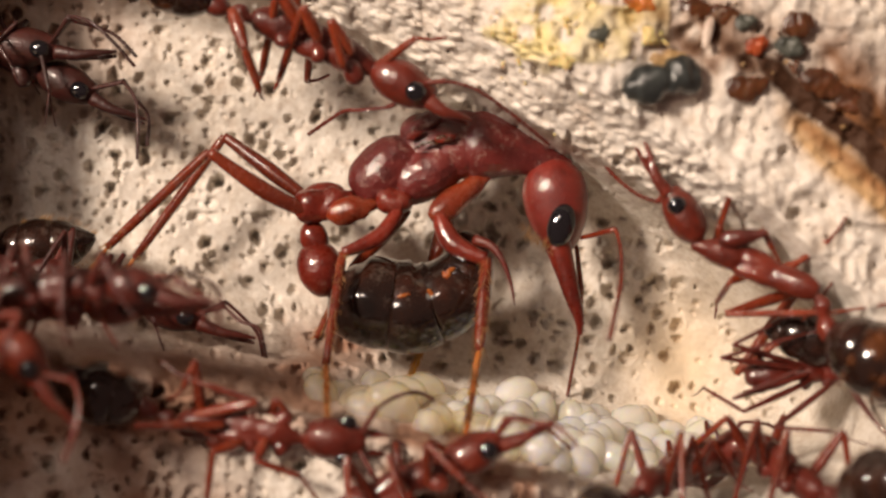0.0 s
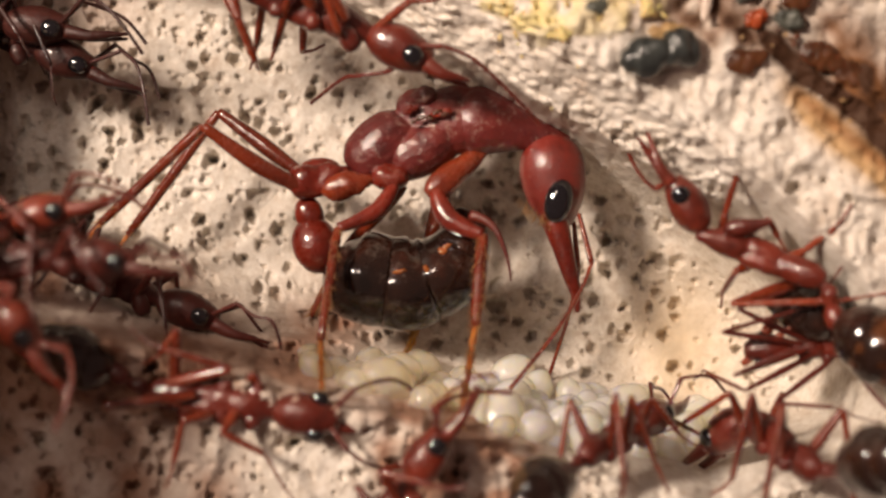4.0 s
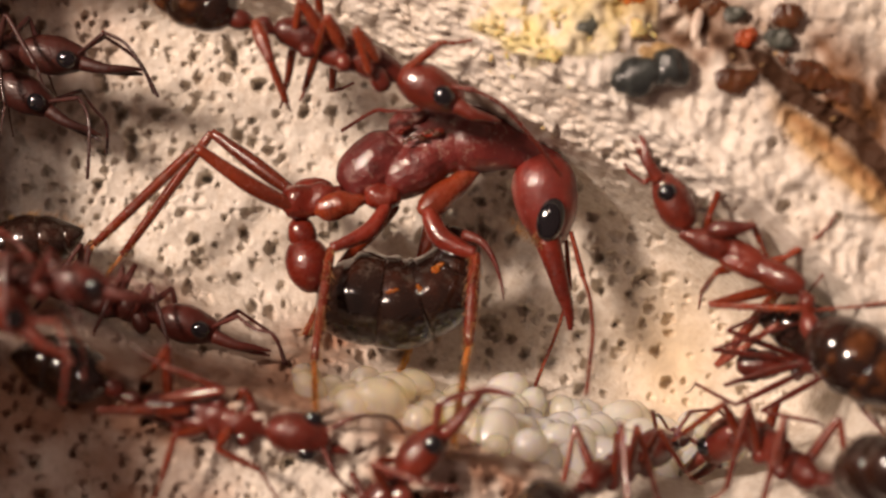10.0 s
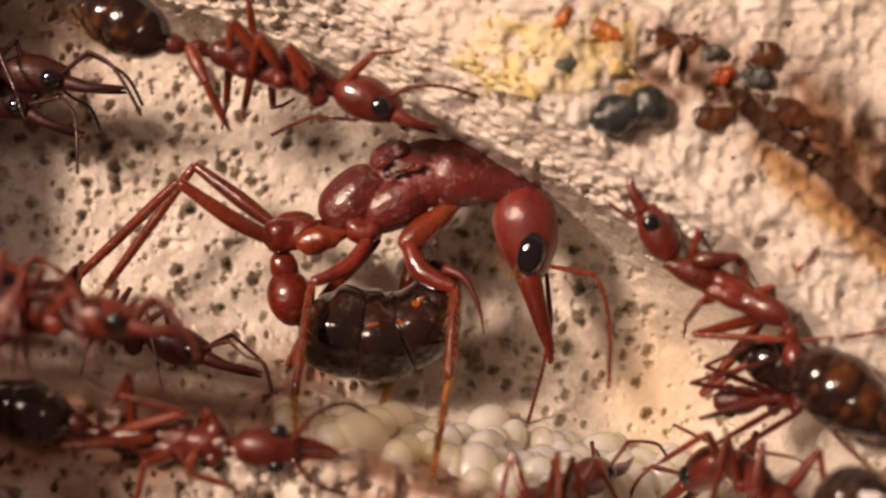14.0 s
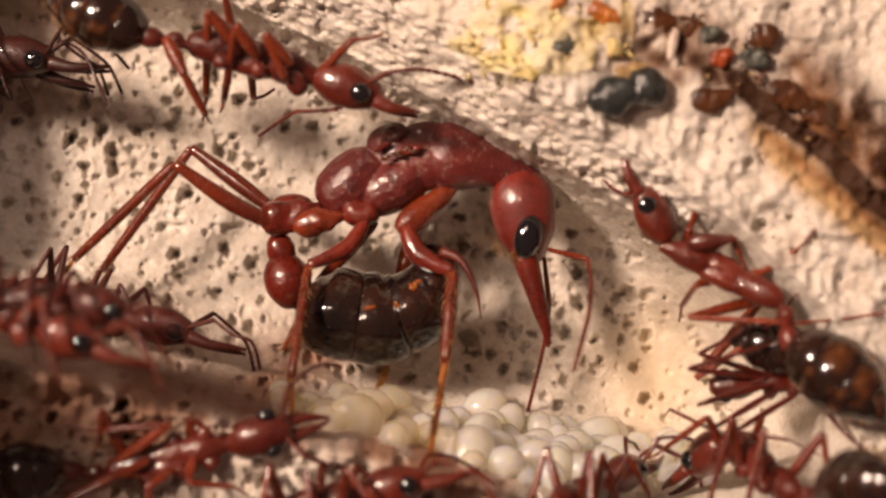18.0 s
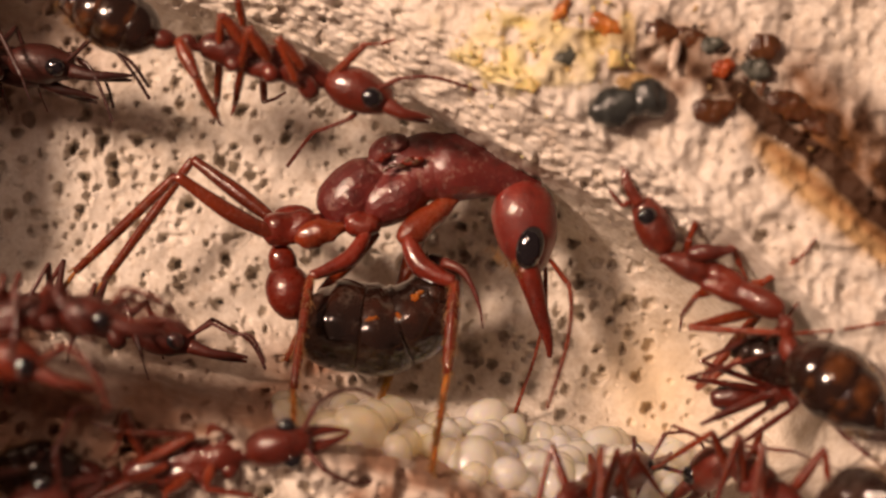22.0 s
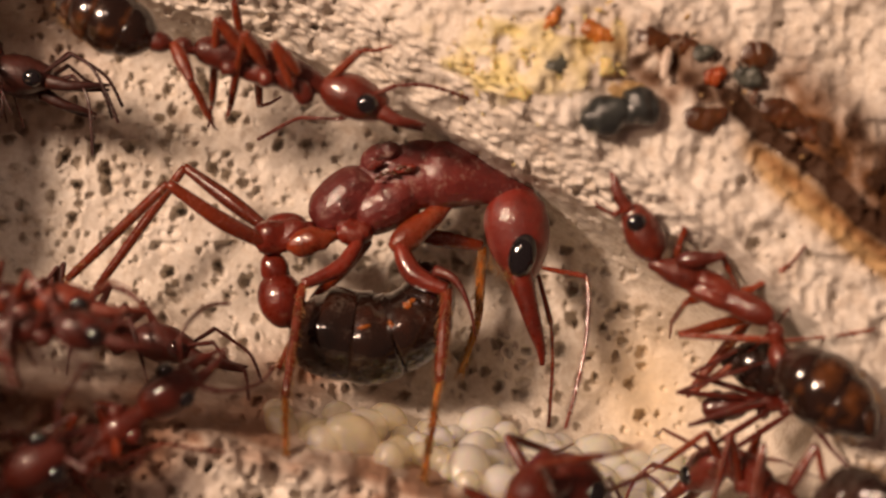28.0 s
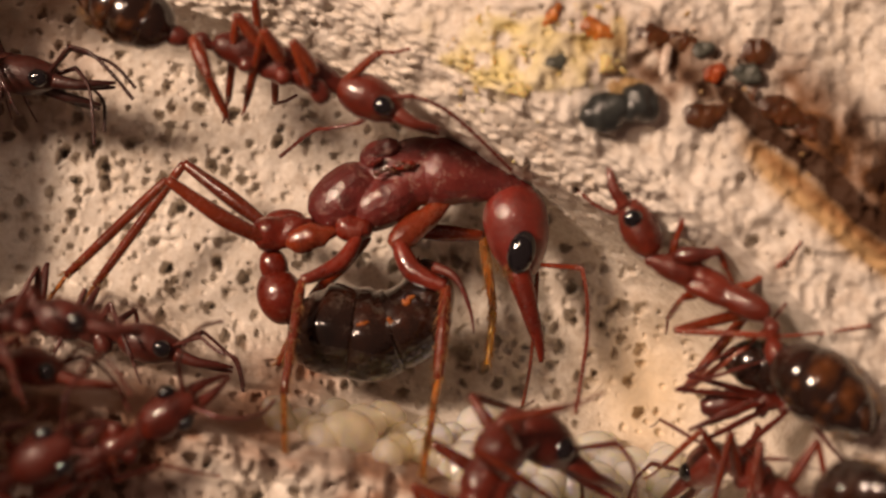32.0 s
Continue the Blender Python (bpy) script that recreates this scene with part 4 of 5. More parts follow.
ANTS["hill"] = worker("hill", 1110, 860, -3.2, 8, 0.96, gaster_size=0.95, label="brown-red worker ant seen from behind, black gaster towards the glass", mat=DIM_RED, limb=LEG, seed=16, hide=((1, 1),))
ANTS["guest"] = worker("guest", 888, 830, -5.0, 62, 1.28, slim=1.15, head_turn=-95, gape=0.5, label="brown-red worker ant rearing up before the eggs, head bent down", mat=DIM_RED, limb=LEG, seed=26)
ANTS["ledge"] = worker("ledge", 340, 811, -3.6, -3, 1.06, gaster_size=0.94, hind_turn=-26, gaster_turn=16, legs="top", label="red worker ant with black gaster, walking along the lower ledge", mat=DIM_RED, limb=LEG, seed=17, own_legs=[[(377, 824, -4.0), (357, 866, -5.0), (437, 892, -4.6), (507, 972, -4.2)], [(337, 834, -4.0), (282, 852, -5.0), (272, 932, -4.6), (262, 972, -4.2)],
    [(300, 806, -4.2), (140, 830, -5.2), (240, 816, -5.0), (320, 836, -4.4)], [(262, 794, -3.6), (250, 694, -4.4), (228, 744, -3.6), (200, 764, -3.2)],
    [(377, 804, -3.4), (394, 756, -4.0), (424, 792, -3.6), (440, 802, -3.4)], [(240, 794, -3.8), (356, 758, -4.6), (238, 732, -4.6), (178, 702, -4.2)]], bite=0.7)
ANTS["front"] = worker("front", -11, 549, -8.5, -8, 1.02, label="red worker ant with big black eye, close to the glass", mat=LIGHT_RED, seed=18)
ANTS["mid"] = worker("mid", 29, 540, -5.0, -4, 0.95, label="orange-red worker ant among others at the chamber end", mat=LIGHT_RED, stout=0.8, seed=19)
ANTS["shade"] = worker("shade", 165, 559, 2.0, -17, 1.00, label="red worker ant resting on the chamber back, shade painted into her colour", mat=SHADY, stout=0.8, seed=20)
ANTS["attic"] = worker("attic", -117, 110, 3.6, -6, 1.05, label="red worker ant in the chamber corner, its shade painted into her colour", mat=DEEP_SHADY, stout=0.8, seed=21)
ANTS["nook"] = worker("nook", -205, 508, 4.5, 184, 1.00, label="dark worker ant with black gaster, facing away at the chamber end", stout=0.8, seed=22)
ANTS["press"] = worker("press", 20, 850, -7.5, 24, 1.15, legs="top", label="red worker ant pressed close against the glass, darkened by painted shade", mat=SHADY, seed=23, bite=0.6)
ANTS["den"] = worker("den", 40, 560, -8.0, 8, 0.92, head_turn=-20, label="red worker ant crowded at the chamber end, coloured as if in shade", mat=SHADY, stout=0.8, seed=24)
ANTS["roost"] = worker("roost", -110, 120, 4.4, -24, 1.00, label="red worker ant deep in the corner, coloured for the shade there", mat=DEEP_SHADY, stout=0.8, seed=25)

# ---- eggs -------------------------------------------------------------------------
def eggs():
    rng = random.Random(4)
    shapes = []
    for k in range(8):
        bm = blob(Vector((-1, 0, 0)), Vector((1, 0, 0)), 0.82 + 0.045 * (k % 4), 1.0, sides=16, bow=(0.0, 0.10, 0.34, 0.05)[k % 4], rough=0.05, seed=k)
        me = bpy.data.meshes.new("egg")
        bm.to_mesh(me)
        bm.free()
        me.materials.append(EGG if k < 4 else SHADED_EGG)
        me.polygons.foreach_set("use_smooth", [True] * len(me.polygons))
        shapes.append(me)
    line = ((466, 724, 14), (540, 738, 18), (640, 764, 26), (740, 782, 34), (840, 808, 48), (940, 822, 50), (1040, 822, 50), (1130, 832, 42), (1210, 832, 30), (1250, 842, 16))
    placed = []
    tries = 0
    # the eggs that stand out: place and radius
    large = [(827, 824, 46), (848, 792, 38), (856, 742, 32), (602, 722, 27), (623, 774, 37), (691, 733, 28), (571, 760, 23), (542, 736, 22), (660, 750, 22), (890, 852, 28), (778, 772, 27),
             (1042, 783, 36), (995, 772, 29), (948, 804, 28), (906, 766, 25), (1131, 812, 28), (1160, 834, 27), (1084, 814, 26), (1230, 819, 25), (943, 836, 27), (1016, 810, 27), (1037, 846, 28), (1110, 846, 27), (723, 764, 24)]
    while len(placed) < 70 and tries < 9000:
        tries += 1
        i = rng.randrange(len(line) - 1)
        if i < 3 and rng.random() < 0.85:
            continue
        s = rng.random()
        a, b = line[i], line[i + 1]
        w = a[2] + (b[2] - a[2]) * s
        u, v = a[0] + (b[0] - a[0]) * s + rng.uniform(-10, 10), a[1] + (b[1] - a[1]) * s + rng.uniform(-w, w)
        r = 21 + 10 * rng.random() ** 1.4
        if large:
            u, v, r = large.pop(0)
        floor = float(depth(np.array([u]), np.array([v]))[0])
        d = floor - r * UNIT * 1000 * 0.55 - (0.0 if tries <= 24 else rng.choice((0.0, -0.25, 0.5)))
        if tries > 24 and any(math.hypot(u - x, v - y) < 0.56 * (r + q) and abs(d - e) < 0.7 for x, y, q, e in placed):
            continue
        placed.append((u, v, r, d))
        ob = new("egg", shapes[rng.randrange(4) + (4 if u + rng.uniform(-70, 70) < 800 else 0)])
        size = r * UNIT * 1.24
        ob.matrix_basis = Matrix.LocRotScale(P(u, v, d), Euler((rng.uniform(-0.5, 0.5), rng.uniform(0, 6.3), rng.uniform(-0.6, 0.6))), (size * rng.uniform(0.90, 1.12), size, size))
        tagged(ob, "yellowish glossy ant egg, the shade of the chamber floor in its colour" if u < 760 else "pale cream glossy ant egg in the pile on the chamber floor", "egg", "egg pile")


eggs()


# ---- leavings on the face of the block ------------------------------------------------
def crumb(name, u, v, long, high, mat, label, category, turn=0.0, seed=0, deep=0.6, rough=0.55, lift=0.0):
    c, s = math.cos(radians(turn)), math.sin(radians(turn))
    d = float(depth(np.array([u]), np.array([v]))[0]) - high * UNIT * 1000 * 0.35 - lift
    bm = blob(P(u - long * c, v + long * s, d), P(u + long * c, v - long * s, d), U(high), deep, rough=rough, seed=seed, sides=20)
    return tagged(part(name, bm, mat, origin=P(u, v, d)), label, category)


crumb("dead_insect_shell", 1080, 190, 46, 35, BLUE_BLACK, "blue-black shiny piece of insect shell", "insect remains", 10, 1, 0.7, 0.3)
crumb("dead_insect_shell", 1134, 180, 40, 33, BLUE_BLACK, "blue-grey shiny piece of insect shell beside another", "insect remains", 24, 41, 0.7, 0.4)
crumb("food_crumb", 1112, 146, 34, 13, TAN, "tan crust of dried food", "food leavings", 8, 42, 0.5, 0.8)
crumb("food_crumb", 1250, 196, 40, 22, MUD, "dark brown lump of dried food", "food leavings", 5, 3, 0.30, 0.38, -0.12)
crumb("food_crumb", 1345, 84, 30, 22, MUD, "dark red-brown lump of dried food", "food leavings", 25, 43, 0.30, 0.38, -0.12)
crumb("food_crumb", 1160, 60, 30, 24, MUD, "dark brown lump of dried food", "food leavings", -30, 44, 0.30, 0.38, -0.12)
crumb("food_crumb", 1210, 72, 34, 18, MUD, "dark brown flake of dried food", "food leavings", -10, 45, 0.30, 0.38, -0.12)
crumb("food_crumb", 1390, 190, 40, 24, MUD, "dark mud lump beside the groove", "food leavings", -25, 46, 0.30, 0.38, -0.12)
crumb("food_crumb", 1440, 222, 34, 22, MUD, "dark mud lump beside the groove", "food leavings", -35, 47, 0.30, 0.38, -0.12)
crumb("food_crumb", 1268, 124, 20, 17, RED_BIT, "orange-red crumb of dried food", "food leavings", 10, 4)
crumb("food_crumb", 1064, 46, 32, 18, ORANGE_BIT, "translucent orange crumb of dried food", "food leavings", -20, 5)
crumb("food_crumb", 1330, 122, 26, 17, TEAL_BIT, "grey-green crumb of shell", "insect remains", -15, 6)
crumb("food_crumb", 1250, 82, 18, 16, TEAL_BIT, "grey-green crumb of shell", "insect remains", 30, 7)
crumb("food_crumb", 992, 104, 20, 14, TEAL_BIT, "dark blue-grey crumb of shell", "insect remains", 10, 8)
crumb("shell_splinter", 1184, 100, 30, 9, SHARD, "thin pale shiny splinter of wing", "insect remains", 80, 9, 0.6, 0.3, 0.3)
crumb("food_crumb", 1088, 100, 22, 16, YELLOW, "yellow flake of dried food", "food leavings", -25, 11, 0.3, 0.9)
crumb("food_crumb", 930, 148, 30, 12, YELLOW, "yellow flake of dried food", "food leavings", 12, 10, 0.3, 0.9)
crumb("food_crumb", 985, 20, 26, 12, ORANGE_BIT, "orange-brown flake of dried food", "food leavings", 60, 12)


def litter():
    rng = random.Random(9)
    for name, mat, n, (u0, u1), half, (r0, r1) in (("mud_litter", MUD, 40, (1180, 1590), 46, (2, 7)), ("tan_litter", TAN, 16, (1180, 1590), 90, (2, 6)),
                                                   ("pale_litter", PALE, 50, (780, 1600), 170, (1.5, 4.5)), ("yellow_litter", YELLOW, 120, (800, 1110), 110, (1.5, 5))):
        bm = bmesh.new()
        for _ in range(n):
            u = rng.uniform(u0, u1)
            mid = 172 + 0.75 * (u - 1350) if name not in ("yellow_litter", "pale_litter") else (85 if name == "yellow_litter" else 150 + 0.5 * (u - 1000))
            v = mid + rng.gauss(0, 0.5) * half
            r = U(rng.uniform(r0, r1))
            d = float(depth(np.array([u]), np.array([v]))[0]) - 0.03
            m = Matrix.LocRotScale(P(u, v, d), Euler((rng.uniform(-0.5, 0.5), rng.uniform(0, 6), rng.uniform(-0.5, 0.5))), (r * rng.uniform(0.8, 2.2), r * 0.6, r * 0.8))
            new_verts = bmesh.ops.create_icosphere(bm, subdivisions=1, radius=1.0, matrix=m)["verts"]
            for w in new_verts:
                w.co += Vector((rng.uniform(-1, 1), rng.uniform(-1, 1), rng.uniform(-1, 1))) * r * 0.28
        tagged(link(name, bm, mat, name == "mud_litter"), {"mud_litter": "dark mud grains strewn along the groove", "tan_litter": "tan crumbs strewn on the block face",
               "pale_litter": "pale grains of crushed block", "yellow_litter": "yellow food grains on the block face"}[name], "litter", kind="stuff")


litter()


# ---- what moves -------------------------------------------------------------------------
def carry(key, d, rows, yaw=0):
    """Rows of seconds, the trunk's place in the plan, and the turn from the rest pose; yaw: how far her head points away from the glass."""
    if rows[-1][0] < 32:
        rows = rows + [(32, *rows[-1][1:])]
    walk(ANTS[key], [(t, Matrix.Translation(P(u, v, d)) @ pose(0, 0, 0, 0, -a, 0) @ pose(0, 0, 0, 0, 0, yaw)) for t, u, v, a in rows])


def sway(ob, seed, wide, pace):
    """A feeler or leg swings to and fro about its joint."""
    rng = random.Random(seed)
    home = ob.location.copy()
    rows, t = [], 0.0
    while t < 32:
        rows.append((t, Matrix.Translation(home) @ pose(0, 0, 0, rng.uniform(-wide, wide) * 0.5, rng.uniform(-wide, wide), rng.uniform(-wide, wide) * 0.5)))
        t += pace * rng.uniform(0.7, 1.3)
    rows.append((32, rows[0][1]))
    walk(ob, rows)


def turn_rows(ob, rows):
    """Turn a part about its joint in the plane of the picture: seconds and degrees anticlockwise."""
    home = ob.location.copy()
    walk(ob, [(t, Matrix.Translation(home) @ pose(0, 0, 0, 0, -a, 0)) for t, a in rows])


def dip(feeler):
    """The rim ant now and then lowers her near feeler onto the large ant's back."""
    turn_rows(feeler, [(0, -10), (1.6, -6), (2.6, -30), (3.5, -26), (5.5, 2), (7, 6), (8.2, 0), (8.8, -34), (9.8, -30), (10.6, -6), (13, 4), (16.5, -4), (19, 8), (21, 2),
                       (23, 0), (23.8, -28), (24.4, -27), (25.2, -10), (27.5, -2), (29, 4), (29.8, -24), (31.5, -28), (32, -20)])


def step_forward(legs):
    """The large ant sets a fore foot forward for a moment; late on she draws the far fore leg out from under her and holds it up."""
    turn_rows(legs[4], [(0, 0), (6.2, 0), (6.8, 10), (7.2, 11), (7.9, 5), (8.6, 2), (10, 0), (32, 0)])
    swing = [(0, 0, 0), (25.6, 0, 0), (26.4, 40, 4), (27.2, 96, 0), (28, 98, 2), (29, 104, 14), (30, 100, 6), (31, 90, 2), (32, 104, 14)]
    turn_rows(legs[5], [(t, a) for t, a, b in swing])
    tibia, toes, hair = [next(c for c in legs[5].children if c.name.startswith(k)) for k in ("tibia", "tarsus", "hair")]
    turn_rows(tibia, [(t, b - a) for t, a, b in swing])
    for ob in (toes, hair):
        arm = ob.location - tibia.location
        walk(ob, [(t, Matrix.Translation(tibia.location) @ pose(0, 0, 0, 0, a - b, 0) @ Matrix.Translation(arm)) for t, a, b in swing])


def feel(scape, toward, rows):
    """Aim a feeler: seconds, the elbow's offset from the base and the tip's from the elbow, in plan units; what is lacking in length points away in depth by the sign of toward."""
    whip = scape.children[0]
    home, joint = scape.location.copy(), whip.location.copy()
    tip = max((v.co for v in whip.data.vertices), key=lambda c: c.length)
    arms = [(joint.normalized(), joint.length / UNIT), (tip.normalized(), tip.length / UNIT)]
    keys = []
    for t, *offsets in rows:
        turns = []
        for (rest, long), (x, y) in zip(arms, (offsets[:2], offsets[2:])):
            deep = toward * math.sqrt(max(0.0, long ** 2 - x * x - y * y))
            turns.append(rest.rotation_difference(Vector((x, deep, -y)).normalized()).to_matrix().to_4x4())
        keys.append((t, *turns))
    walk(scape, [(t, Matrix.Translation(home) @ a) for t, a, b in keys])
    walk(whip, [(t, Matrix.Translation(joint) @ a.inverted() @ b) for t, a, b in keys])


def queen_feelers(near, far):
    feel(near, -0.6, [(0, 38, -10, -18, 130), (1, 70, 70, -12, 255), (2, 45, 40, -35, 240), (3, 12, 83, -180, 200), (5.5, 50, 70, -20, 240), (6, 60, 68, 15, 250), (7, 15, 60, -40, 150),
                      (8, 30, 65, -50, 180), (9, 10, 60, -115, 190), (10, 15, 66, -5, 140), (11, 25, 70, -5, 150), (12, 65, 66, -15, 262), (13, 15, 75, -25, 190), (14, 62, 12, 5, 130),
                      (16.5, 60, 40, 60, 200), (17, 72, 50, 100, 190), (18, 48, 12, -25, 130), (19, 34, 4, -20, 140), (20, 42, 12, -30, 120), (21, 34, 24, -30, 140), (22, 20, 30, -35, 150),
                      (23, 60, 28, -25, 220), (24, 36, 20, -15, 120), (25, 25, 70, -65, 225), (27.5, 55, 15, -30, 260), (28, 60, 12, -38, 260), (29, 65, 8, -2, 250), (30, 60, 10, -5, 200),
                      (31, 52, 16, -72, 255), (32, 50, 4, -15, 215)])
    feel(far, 0.35, [(0, 10, 70, -8, 120), (3, 8, 74, -40, 150), (6, 12, 66, -8, 110), (9, 5, 74, -60, 150), (12, 12, 70, -4, 110), (14, 8, 72, -20, 120), (17, 10, 72, -40, 150), (19, 8, 74, -6, 120),
                     (20, -8, 76, -70, 165), (21, 2, 76, -30, 130), (22, 0, 76, -40, 150), (23, -10, 76, -75, 180), (24, 8, 76, -6, 130), (25, 12, 74, -10, 130), (28, 22, 82, 4, 120), (29, 18, 82, 4, 120),
                     (30, 6, 78, 0, 130), (31, -22, 76, -90, 165), (32, -4, 78, -12, 130)])


def motions():
    carry("rim", -0.6, [(0, 497, 121, -8.4), (0.5, 494, 112, -7.5), (1, 487, 113, -7), (1.5, 487, 113, -7), (2, 487, 119, -7), (2.5, 490, 116, -7), (3, 491, 118, -7), (3.5, 493, 112, -6), (5.5, 497, 115, -5), (6, 493, 118, -4), (6.5, 494, 119, -4), (7, 494, 113, -4), (7.5, 490, 109, -4), (8, 490, 107, -4), (8.5, 490, 110, -4), (9, 556, 152, -6), (9.5, 563, 149, -6), (10, 564, 146, -6), (10.5, 536, 139, -5), (11, 499, 125, -4), (11.5, 490, 120, -3), (12, 489, 119, -3), (13, 489, 119, -2), (14, 484, 113, -2), (14.5, 482, 119, -2), (16.5, 461, 118, -1), (17, 459, 127, -1), (17.5, 453, 126, 0), (18, 451, 128, 0), (19, 458, 127, 0), (20, 464, 115, 0), (21, 470, 112, -1), (22, 470, 113, -1), (23, 473, 111, -1), (24, 473, 112, -1), (25, 472, 104, -1), (25.5, 472, 105, -1), (27.5, 478, 106, -2), (28, 477, 107, -2), (29, 477, 107, -2), (30, 475, 103, -3), (31, 481, 101, -3), (31.5, 493, 109, -4), (32, 509, 110, -4)])
    carry("side", -1.8, [(0, 1269, 511, 4), (0.5, 1277, 528, 4), (1, 1282, 536, 5), (3, 1282, 536, 5), (6, 1274, 530, 5), (8, 1267, 520, 2), (9, 1261, 515, 0), (11, 1267, 504, 0), (13, 1274, 499, 0), (19, 1269, 499, 0), (25, 1265, 498, 0), (32, 1257, 494, 0)])
    carry("corner", -3.2, [(0, 1314, 862, 0), (3, 1312, 864, 0), (6, 1314, 860, 0), (8, 1318, 856, 0), (12, 1322, 840, 0), (14, 1326, 838, 0), (19, 1336, 842, 0), (23, 1334, 850, 0), (27, 1340, 838, 0), (31, 1343, 828, 0), (32, 1343, 830, 2)], -62)
    carry("fan", -1.0, [(0, 1406, 698, 0), (8, 1408, 696, -3), (19, 1402, 694, 0), (32, 1398, 696, 2)])
    carry("below", -5.0, [(0, 634, 910, -34), (0.5, 615, 961, -19), (1, 587, 994, -2), (1.5, 578, 998, -8), (2, 566, 992, -16), (2.5, 594, 999, -15), (3, 627, 999, -16), (3.5, 613, 1032, -7), (5.5, 617, 967, 2), (6, 620, 978, 4), (6.5, 566, 1018, -15), (7, 540, 957, -45), (7.5, 528, 974, -26), (8, 539, 994, -10), (8.5, 541, 982, -12), (9, 561, 963, -13), (9.5, 578, 963, -12), (10, 599, 967, -10), (10.5, 590, 962, -13), (11, 584, 951, -16), (11.5, 540, 918, -27), (12, 556, 942, -46), (12.5, 563, 1048, -40), (16, 539, 1013, -32), (16.5, 550, 927, -35), (17, 593, 911, -38), (17.5, 557, 933, -40), (18, 547, 916, -45), (18.5, 563, 1042, -30), (19, 586, 1109, -20), (20, 607, 1131, -20), (32, 611, 1158, -20)])
    carry("hill", -3.2, [(0, 1120, 884, 0), (0.5, 1130, 880, 2), (1, 1080, 900, 4), (1.5, 1084, 894, 4), (2, 1086, 892, 4), (3, 1050, 880, 4), (4.5, 1020, 860, 8), (6, 1010, 868, 10), (7, 1072, 872, 4), (8, 1088, 890, 2), (9, 1040, 886, 2), (10, 1044, 880, 2), (11, 1072, 892, 0), (12, 1050, 886, 0), (13, 990, 886, 0), (14, 966, 866, 0), (17, 1036, 894, 0), (19, 1010, 880, 0), (20, 988, 866, 0), (22, 1040, 866, 0), (24, 1046, 862, 0), (25.5, 1050, 872, 0), (27, 1010, 920, -4), (27.8, 990, 1040, -8)], 55)
    carry("guest", -5.0, [(0, 834, 1190, 0), (26, 850, 1160, 0), (27.2, 920, 1010, 0), (28, 930, 914, 2), (28.5, 922, 922, 2), (29, 905, 940, 2), (29.5, 905, 886, 0), (30, 905, 849, 0), (30.5, 910, 849, 0), (31, 922, 852, 0), (31.5, 900, 848, 2), (32, 875, 843, 2)], 30)
    carry("ledge", -3.6, [(0, 368, 807, -3), (0.5, 360, 801, -4), (1, 341, 799, -4), (2, 336, 799, -5), (2.5, 330, 795, -4), (3, 330, 799, -3), (3.5, 330, 800, -4), (5.5, 325, 800, -9), (6, 329, 799, -9), (7, 324, 788, -7), (8, 317, 790, -8), (9, 304, 796, -8), (10, 328, 791, -8), (11, 326, 792, -8), (12, 316, 789, -8), (12.5, 317, 776, -4), (13, 334, 765, 1), (13.5, 328, 763, 0), (14, 303, 772, -1), (14.5, 314, 788, 0), (16.5, 364, 785, 8), (17, 375, 795, 11), (17.5, 358, 799, 12), (18, 303, 832, 17), (18.5, 289, 833, 20), (19, 287, 827, 22), (19.5, 287, 839, 22), (20, 291, 849, 20), (21, 319, 820, 14), (22, 331, 820, 14), (22.5, 316, 833, 20), (23, 284, 869, 28), (24, 249, 839, 36), (24.5, 222, 822, 44), (25, 197, 784, 55), (25.5, 192, 758, 55), (27.5, 186, 772, 42), (28, 179, 775, 40), (29, 167, 780, 40), (30, 147, 771, 44), (31, 182, 787, 42), (31.5, 178, 790, 38), (32, 175, 812, 36)])
    carry("front", -8.5, [(0, -132, 564, -42), (0.5, -133, 568, -42), (1, -131, 567, -42), (2, -131, 569, -42), (3, -130, 568, -42), (3.5, -129, 558, -42), (5.5, -120, 556, -44), (6, -121, 558, -44), (7, -117, 552, -44), (8, -129, 548, -42), (8.5, -157, 537, -36), (9, -159, 521, -34), (10, -162, 513, -28), (11, -153, 540, -12), (11.5, -121, 567, -4), (12, -89, 554, 0), (12.5, -52, 551, 0), (13, -11, 549, 0), (13.5, -11, 551, 0), (14, 19, 531, 0), (14.5, 64, 561, 0), (16.5, 2, 548, -10), (17, -27, 593, -10), (18, -27, 574, -10), (19, -36, 522, -6), (20, -29, 562, -10), (21, -36, 584, -10), (22, -130, 591, -10), (23, -245, 538, -6), (32, -265, 556, -6)])
    carry("mid", -5.0, [(0, -9, 590, 4), (0.5, 5, 591, 4), (1, 6, 582, 4), (1.5, -51, 586, 6), (2, -76, 595, 8), (2.5, -99, 545, 14), (3, -86, 502, 20), (3.5, -88, 505, 20), (5.5, -270, 536, 10), (12, -258, 471, 0), (14, -165, 469, 0), (16.5, -29, 504, 0), (17, 29, 540, 0), (18, -78, 555, 0), (19, -164, 549, 0), (20, -51, 580, 0), (20.5, 35, 584, 0), (21, 72, 576, 0), (21.5, 58, 567, 0), (22, -2, 549, 0), (23, -8, 494, 0), (24, -3, 520, 0), (25, -44, 600, -4), (27.5, -16, 513, 0), (28, -15, 512, 0), (29, -31, 519, 0), (30, -46, 604, -6), (31, -100, 607, -6), (32, -66, 612, -8)])
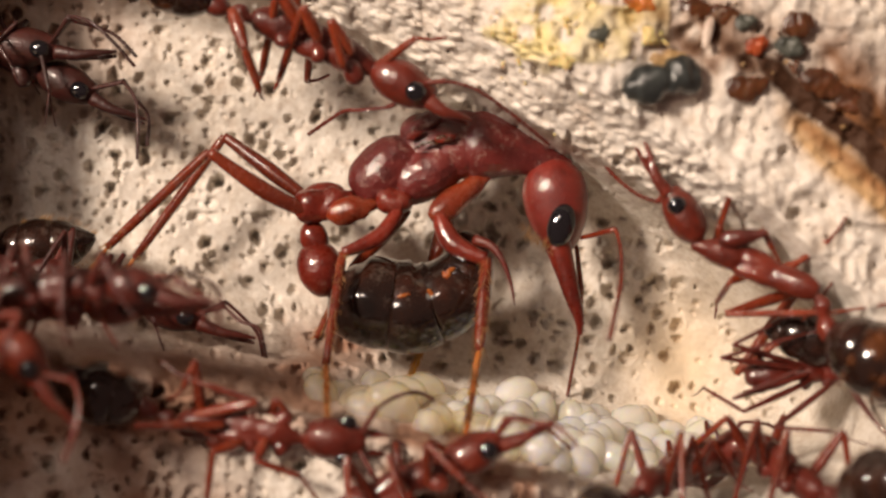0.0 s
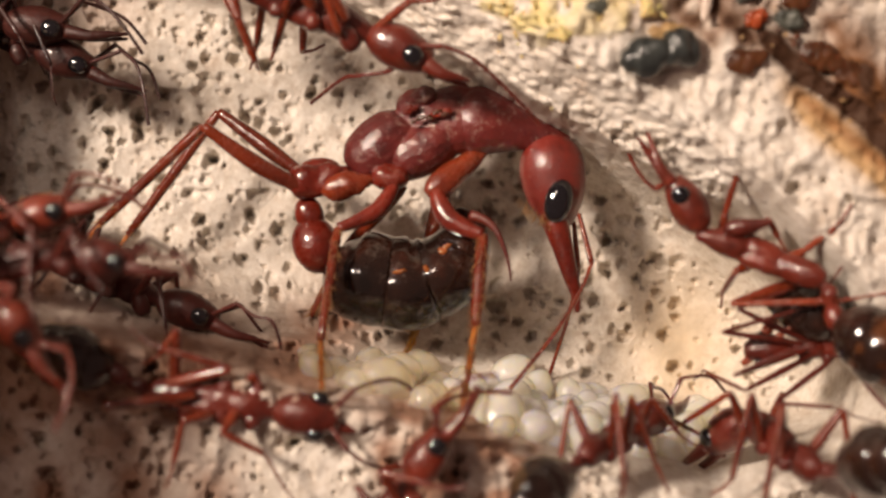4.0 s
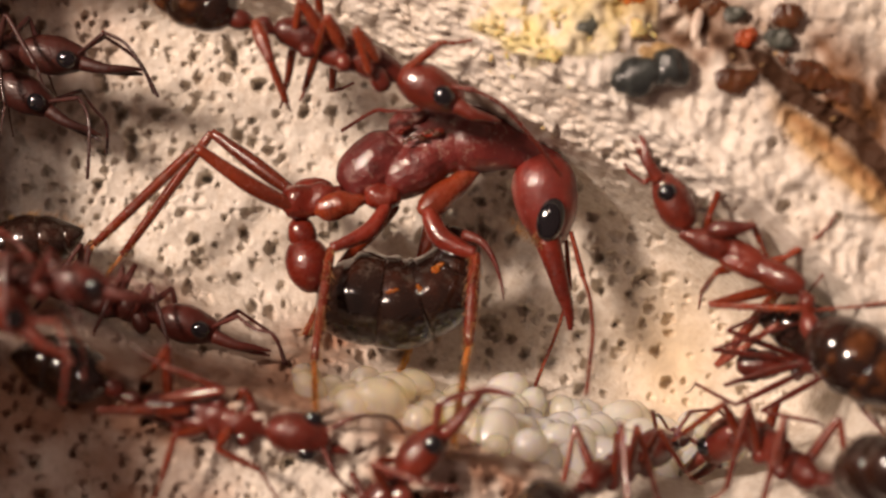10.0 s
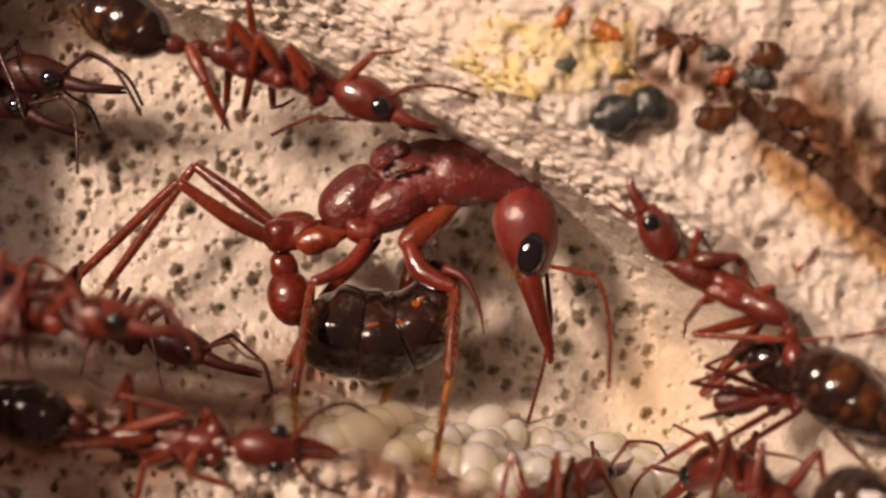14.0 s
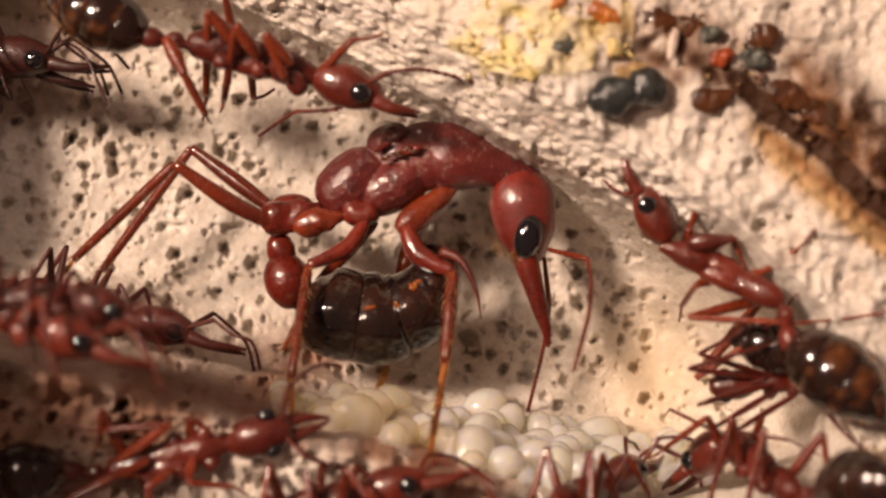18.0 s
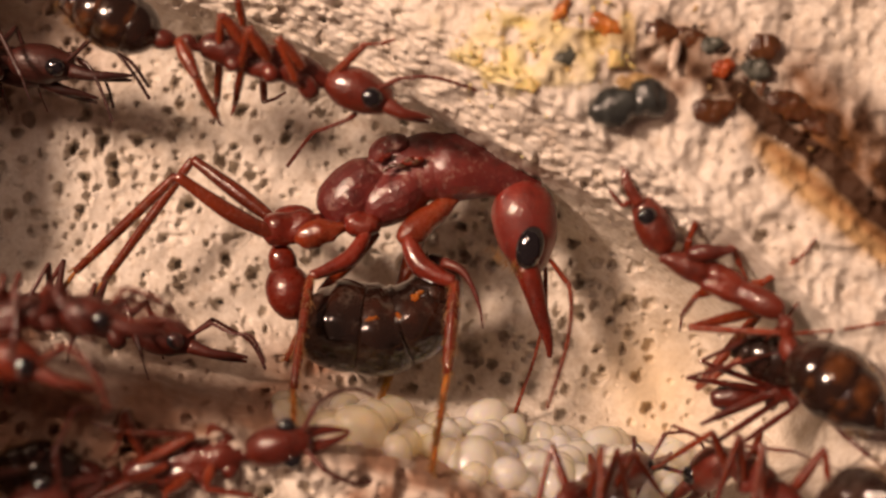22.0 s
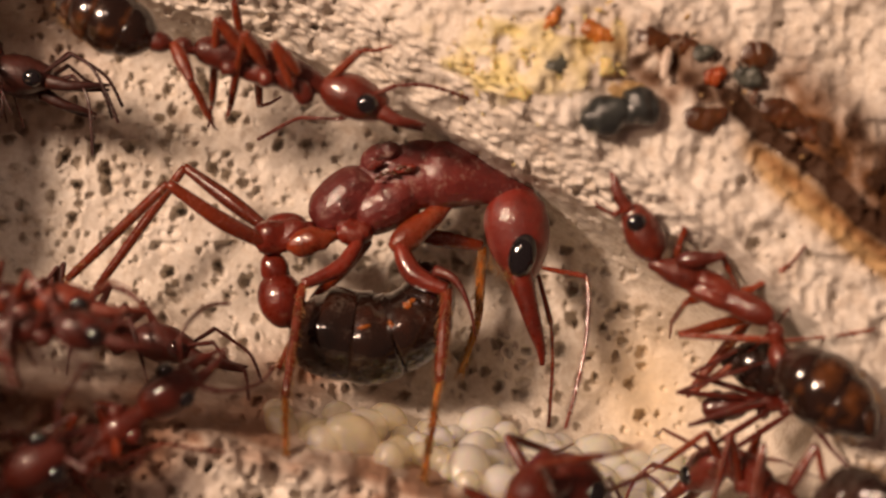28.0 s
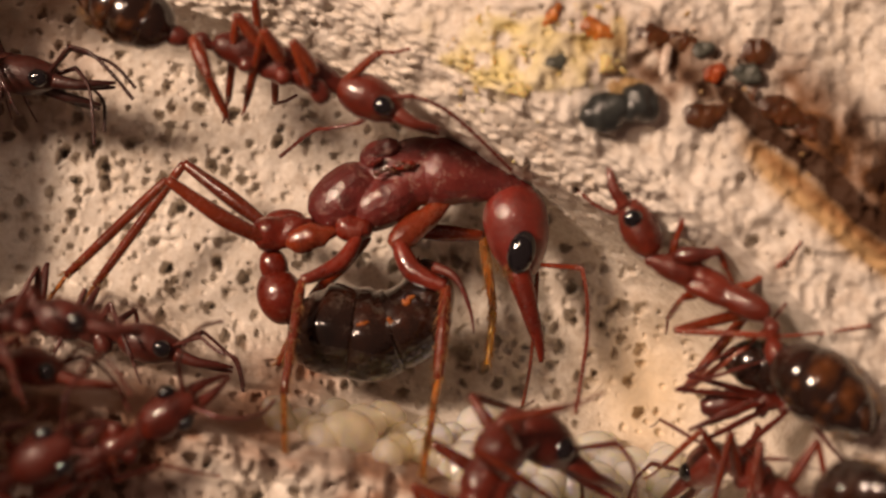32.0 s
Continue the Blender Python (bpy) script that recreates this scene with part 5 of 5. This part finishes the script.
    carry("shade", 2.0, [(0, 100, 552, 0), (1, 116, 581, -2), (2, 137, 582, -4), (3, 139, 582, -4), (6, 145, 580, -2), (7, 138, 588, 0), (9, 143, 581, 0), (11, 154, 579, 0), (13, 165, 559, 0), (17, 154, 560, 0), (19, 130, 561, 4), (21, 152, 568, 4), (23, 121, 557, 4), (25, 137, 555, 4), (28, 153, 556, 2), (30, 128, 565, 4), (32, 130, 563, 2)])
    carry("attic", 3.6, [(0, -176, 122, 4), (0.5, -195, 124, 4), (1, -221, 123, 4), (2, -127, 133, -4), (3, -127, 153, 2), (3.5, -132, 139, 2), (5.5, -191, 99, 0), (6, -199, 93, 0), (7, -177, 117, 6), (8, -117, 113, -6), (9, -113, 128, -4), (11, -92, 119, -2), (13, -94, 103, -2), (17, -125, 102, 0), (19, -117, 110, 0), (21, -81, 94, -2), (23, -101, 98, 0), (25, -110, 100, 0), (28, -114, 104, 0), (29, -139, 103, 0), (30, -91, 139, -2), (31, -75, 129, -2), (32, -104, 118, 2)])
    carry("nook", 4.5, [(0, -250, 510, 0), (4, -240, 512, 0), (9, -246, 516, 2), (12, -265, 510, 0), (14, -380, 510, 0), (32, -390, 505, 0)])
    carry("press", -7.5, [(0, -480, 1050, 0), (17.5, -480, 1050, 0), (19.5, -190, 990, -8), (21, -130, 975, -4), (23, -60, 930, 0), (24, -44, 886, 2), (25.5, -50, 880, 4), (27.5, -70, 886, 6), (29, -80, 890, 4), (31, -70, 882, 6), (32, -60, 886, 6)])
    carry("den", -8.0, [(0, 30, 560, 0), (2, 10, 566, 4), (6, -30, 560, 0), (9, -40, 566, 0), (12, -20, 556, 6), (15, 30, 566, 2), (19, 40, 560, -4), (23, 10, 566, 2), (28, 20, 570, 0), (32, -10, 566, 4)])
    carry("roost", 4.4, [(0, -80, 130, 0), (3, -70, 140, 4), (6, -100, 140, 0), (9, -120, 150, -4), (13, -140, 120, 0), (19, -120, 76, 6), (24, -112, 70, 2), (28, -96, 66, 0), (32, -96, 76, 4)])
    for n, key in enumerate(ANTS):
        for i, f in enumerate(FEELERS[key]):
            if key == "queen":
                continue
            if key == "rim" and i == 0:
                dip(f)
            else:
                sway(f, 100 + 10 * n + i, 14, 1.2)
        if key == "queen":
            step_forward(LEGS[key])
            queen_feelers(*FEELERS[key])
        if key not in ("queen", "rim", "side"):
            for i, f in enumerate(LEGS[key]):
                sway(f, 500 + 10 * n + i, 5, 1.6)


motions()
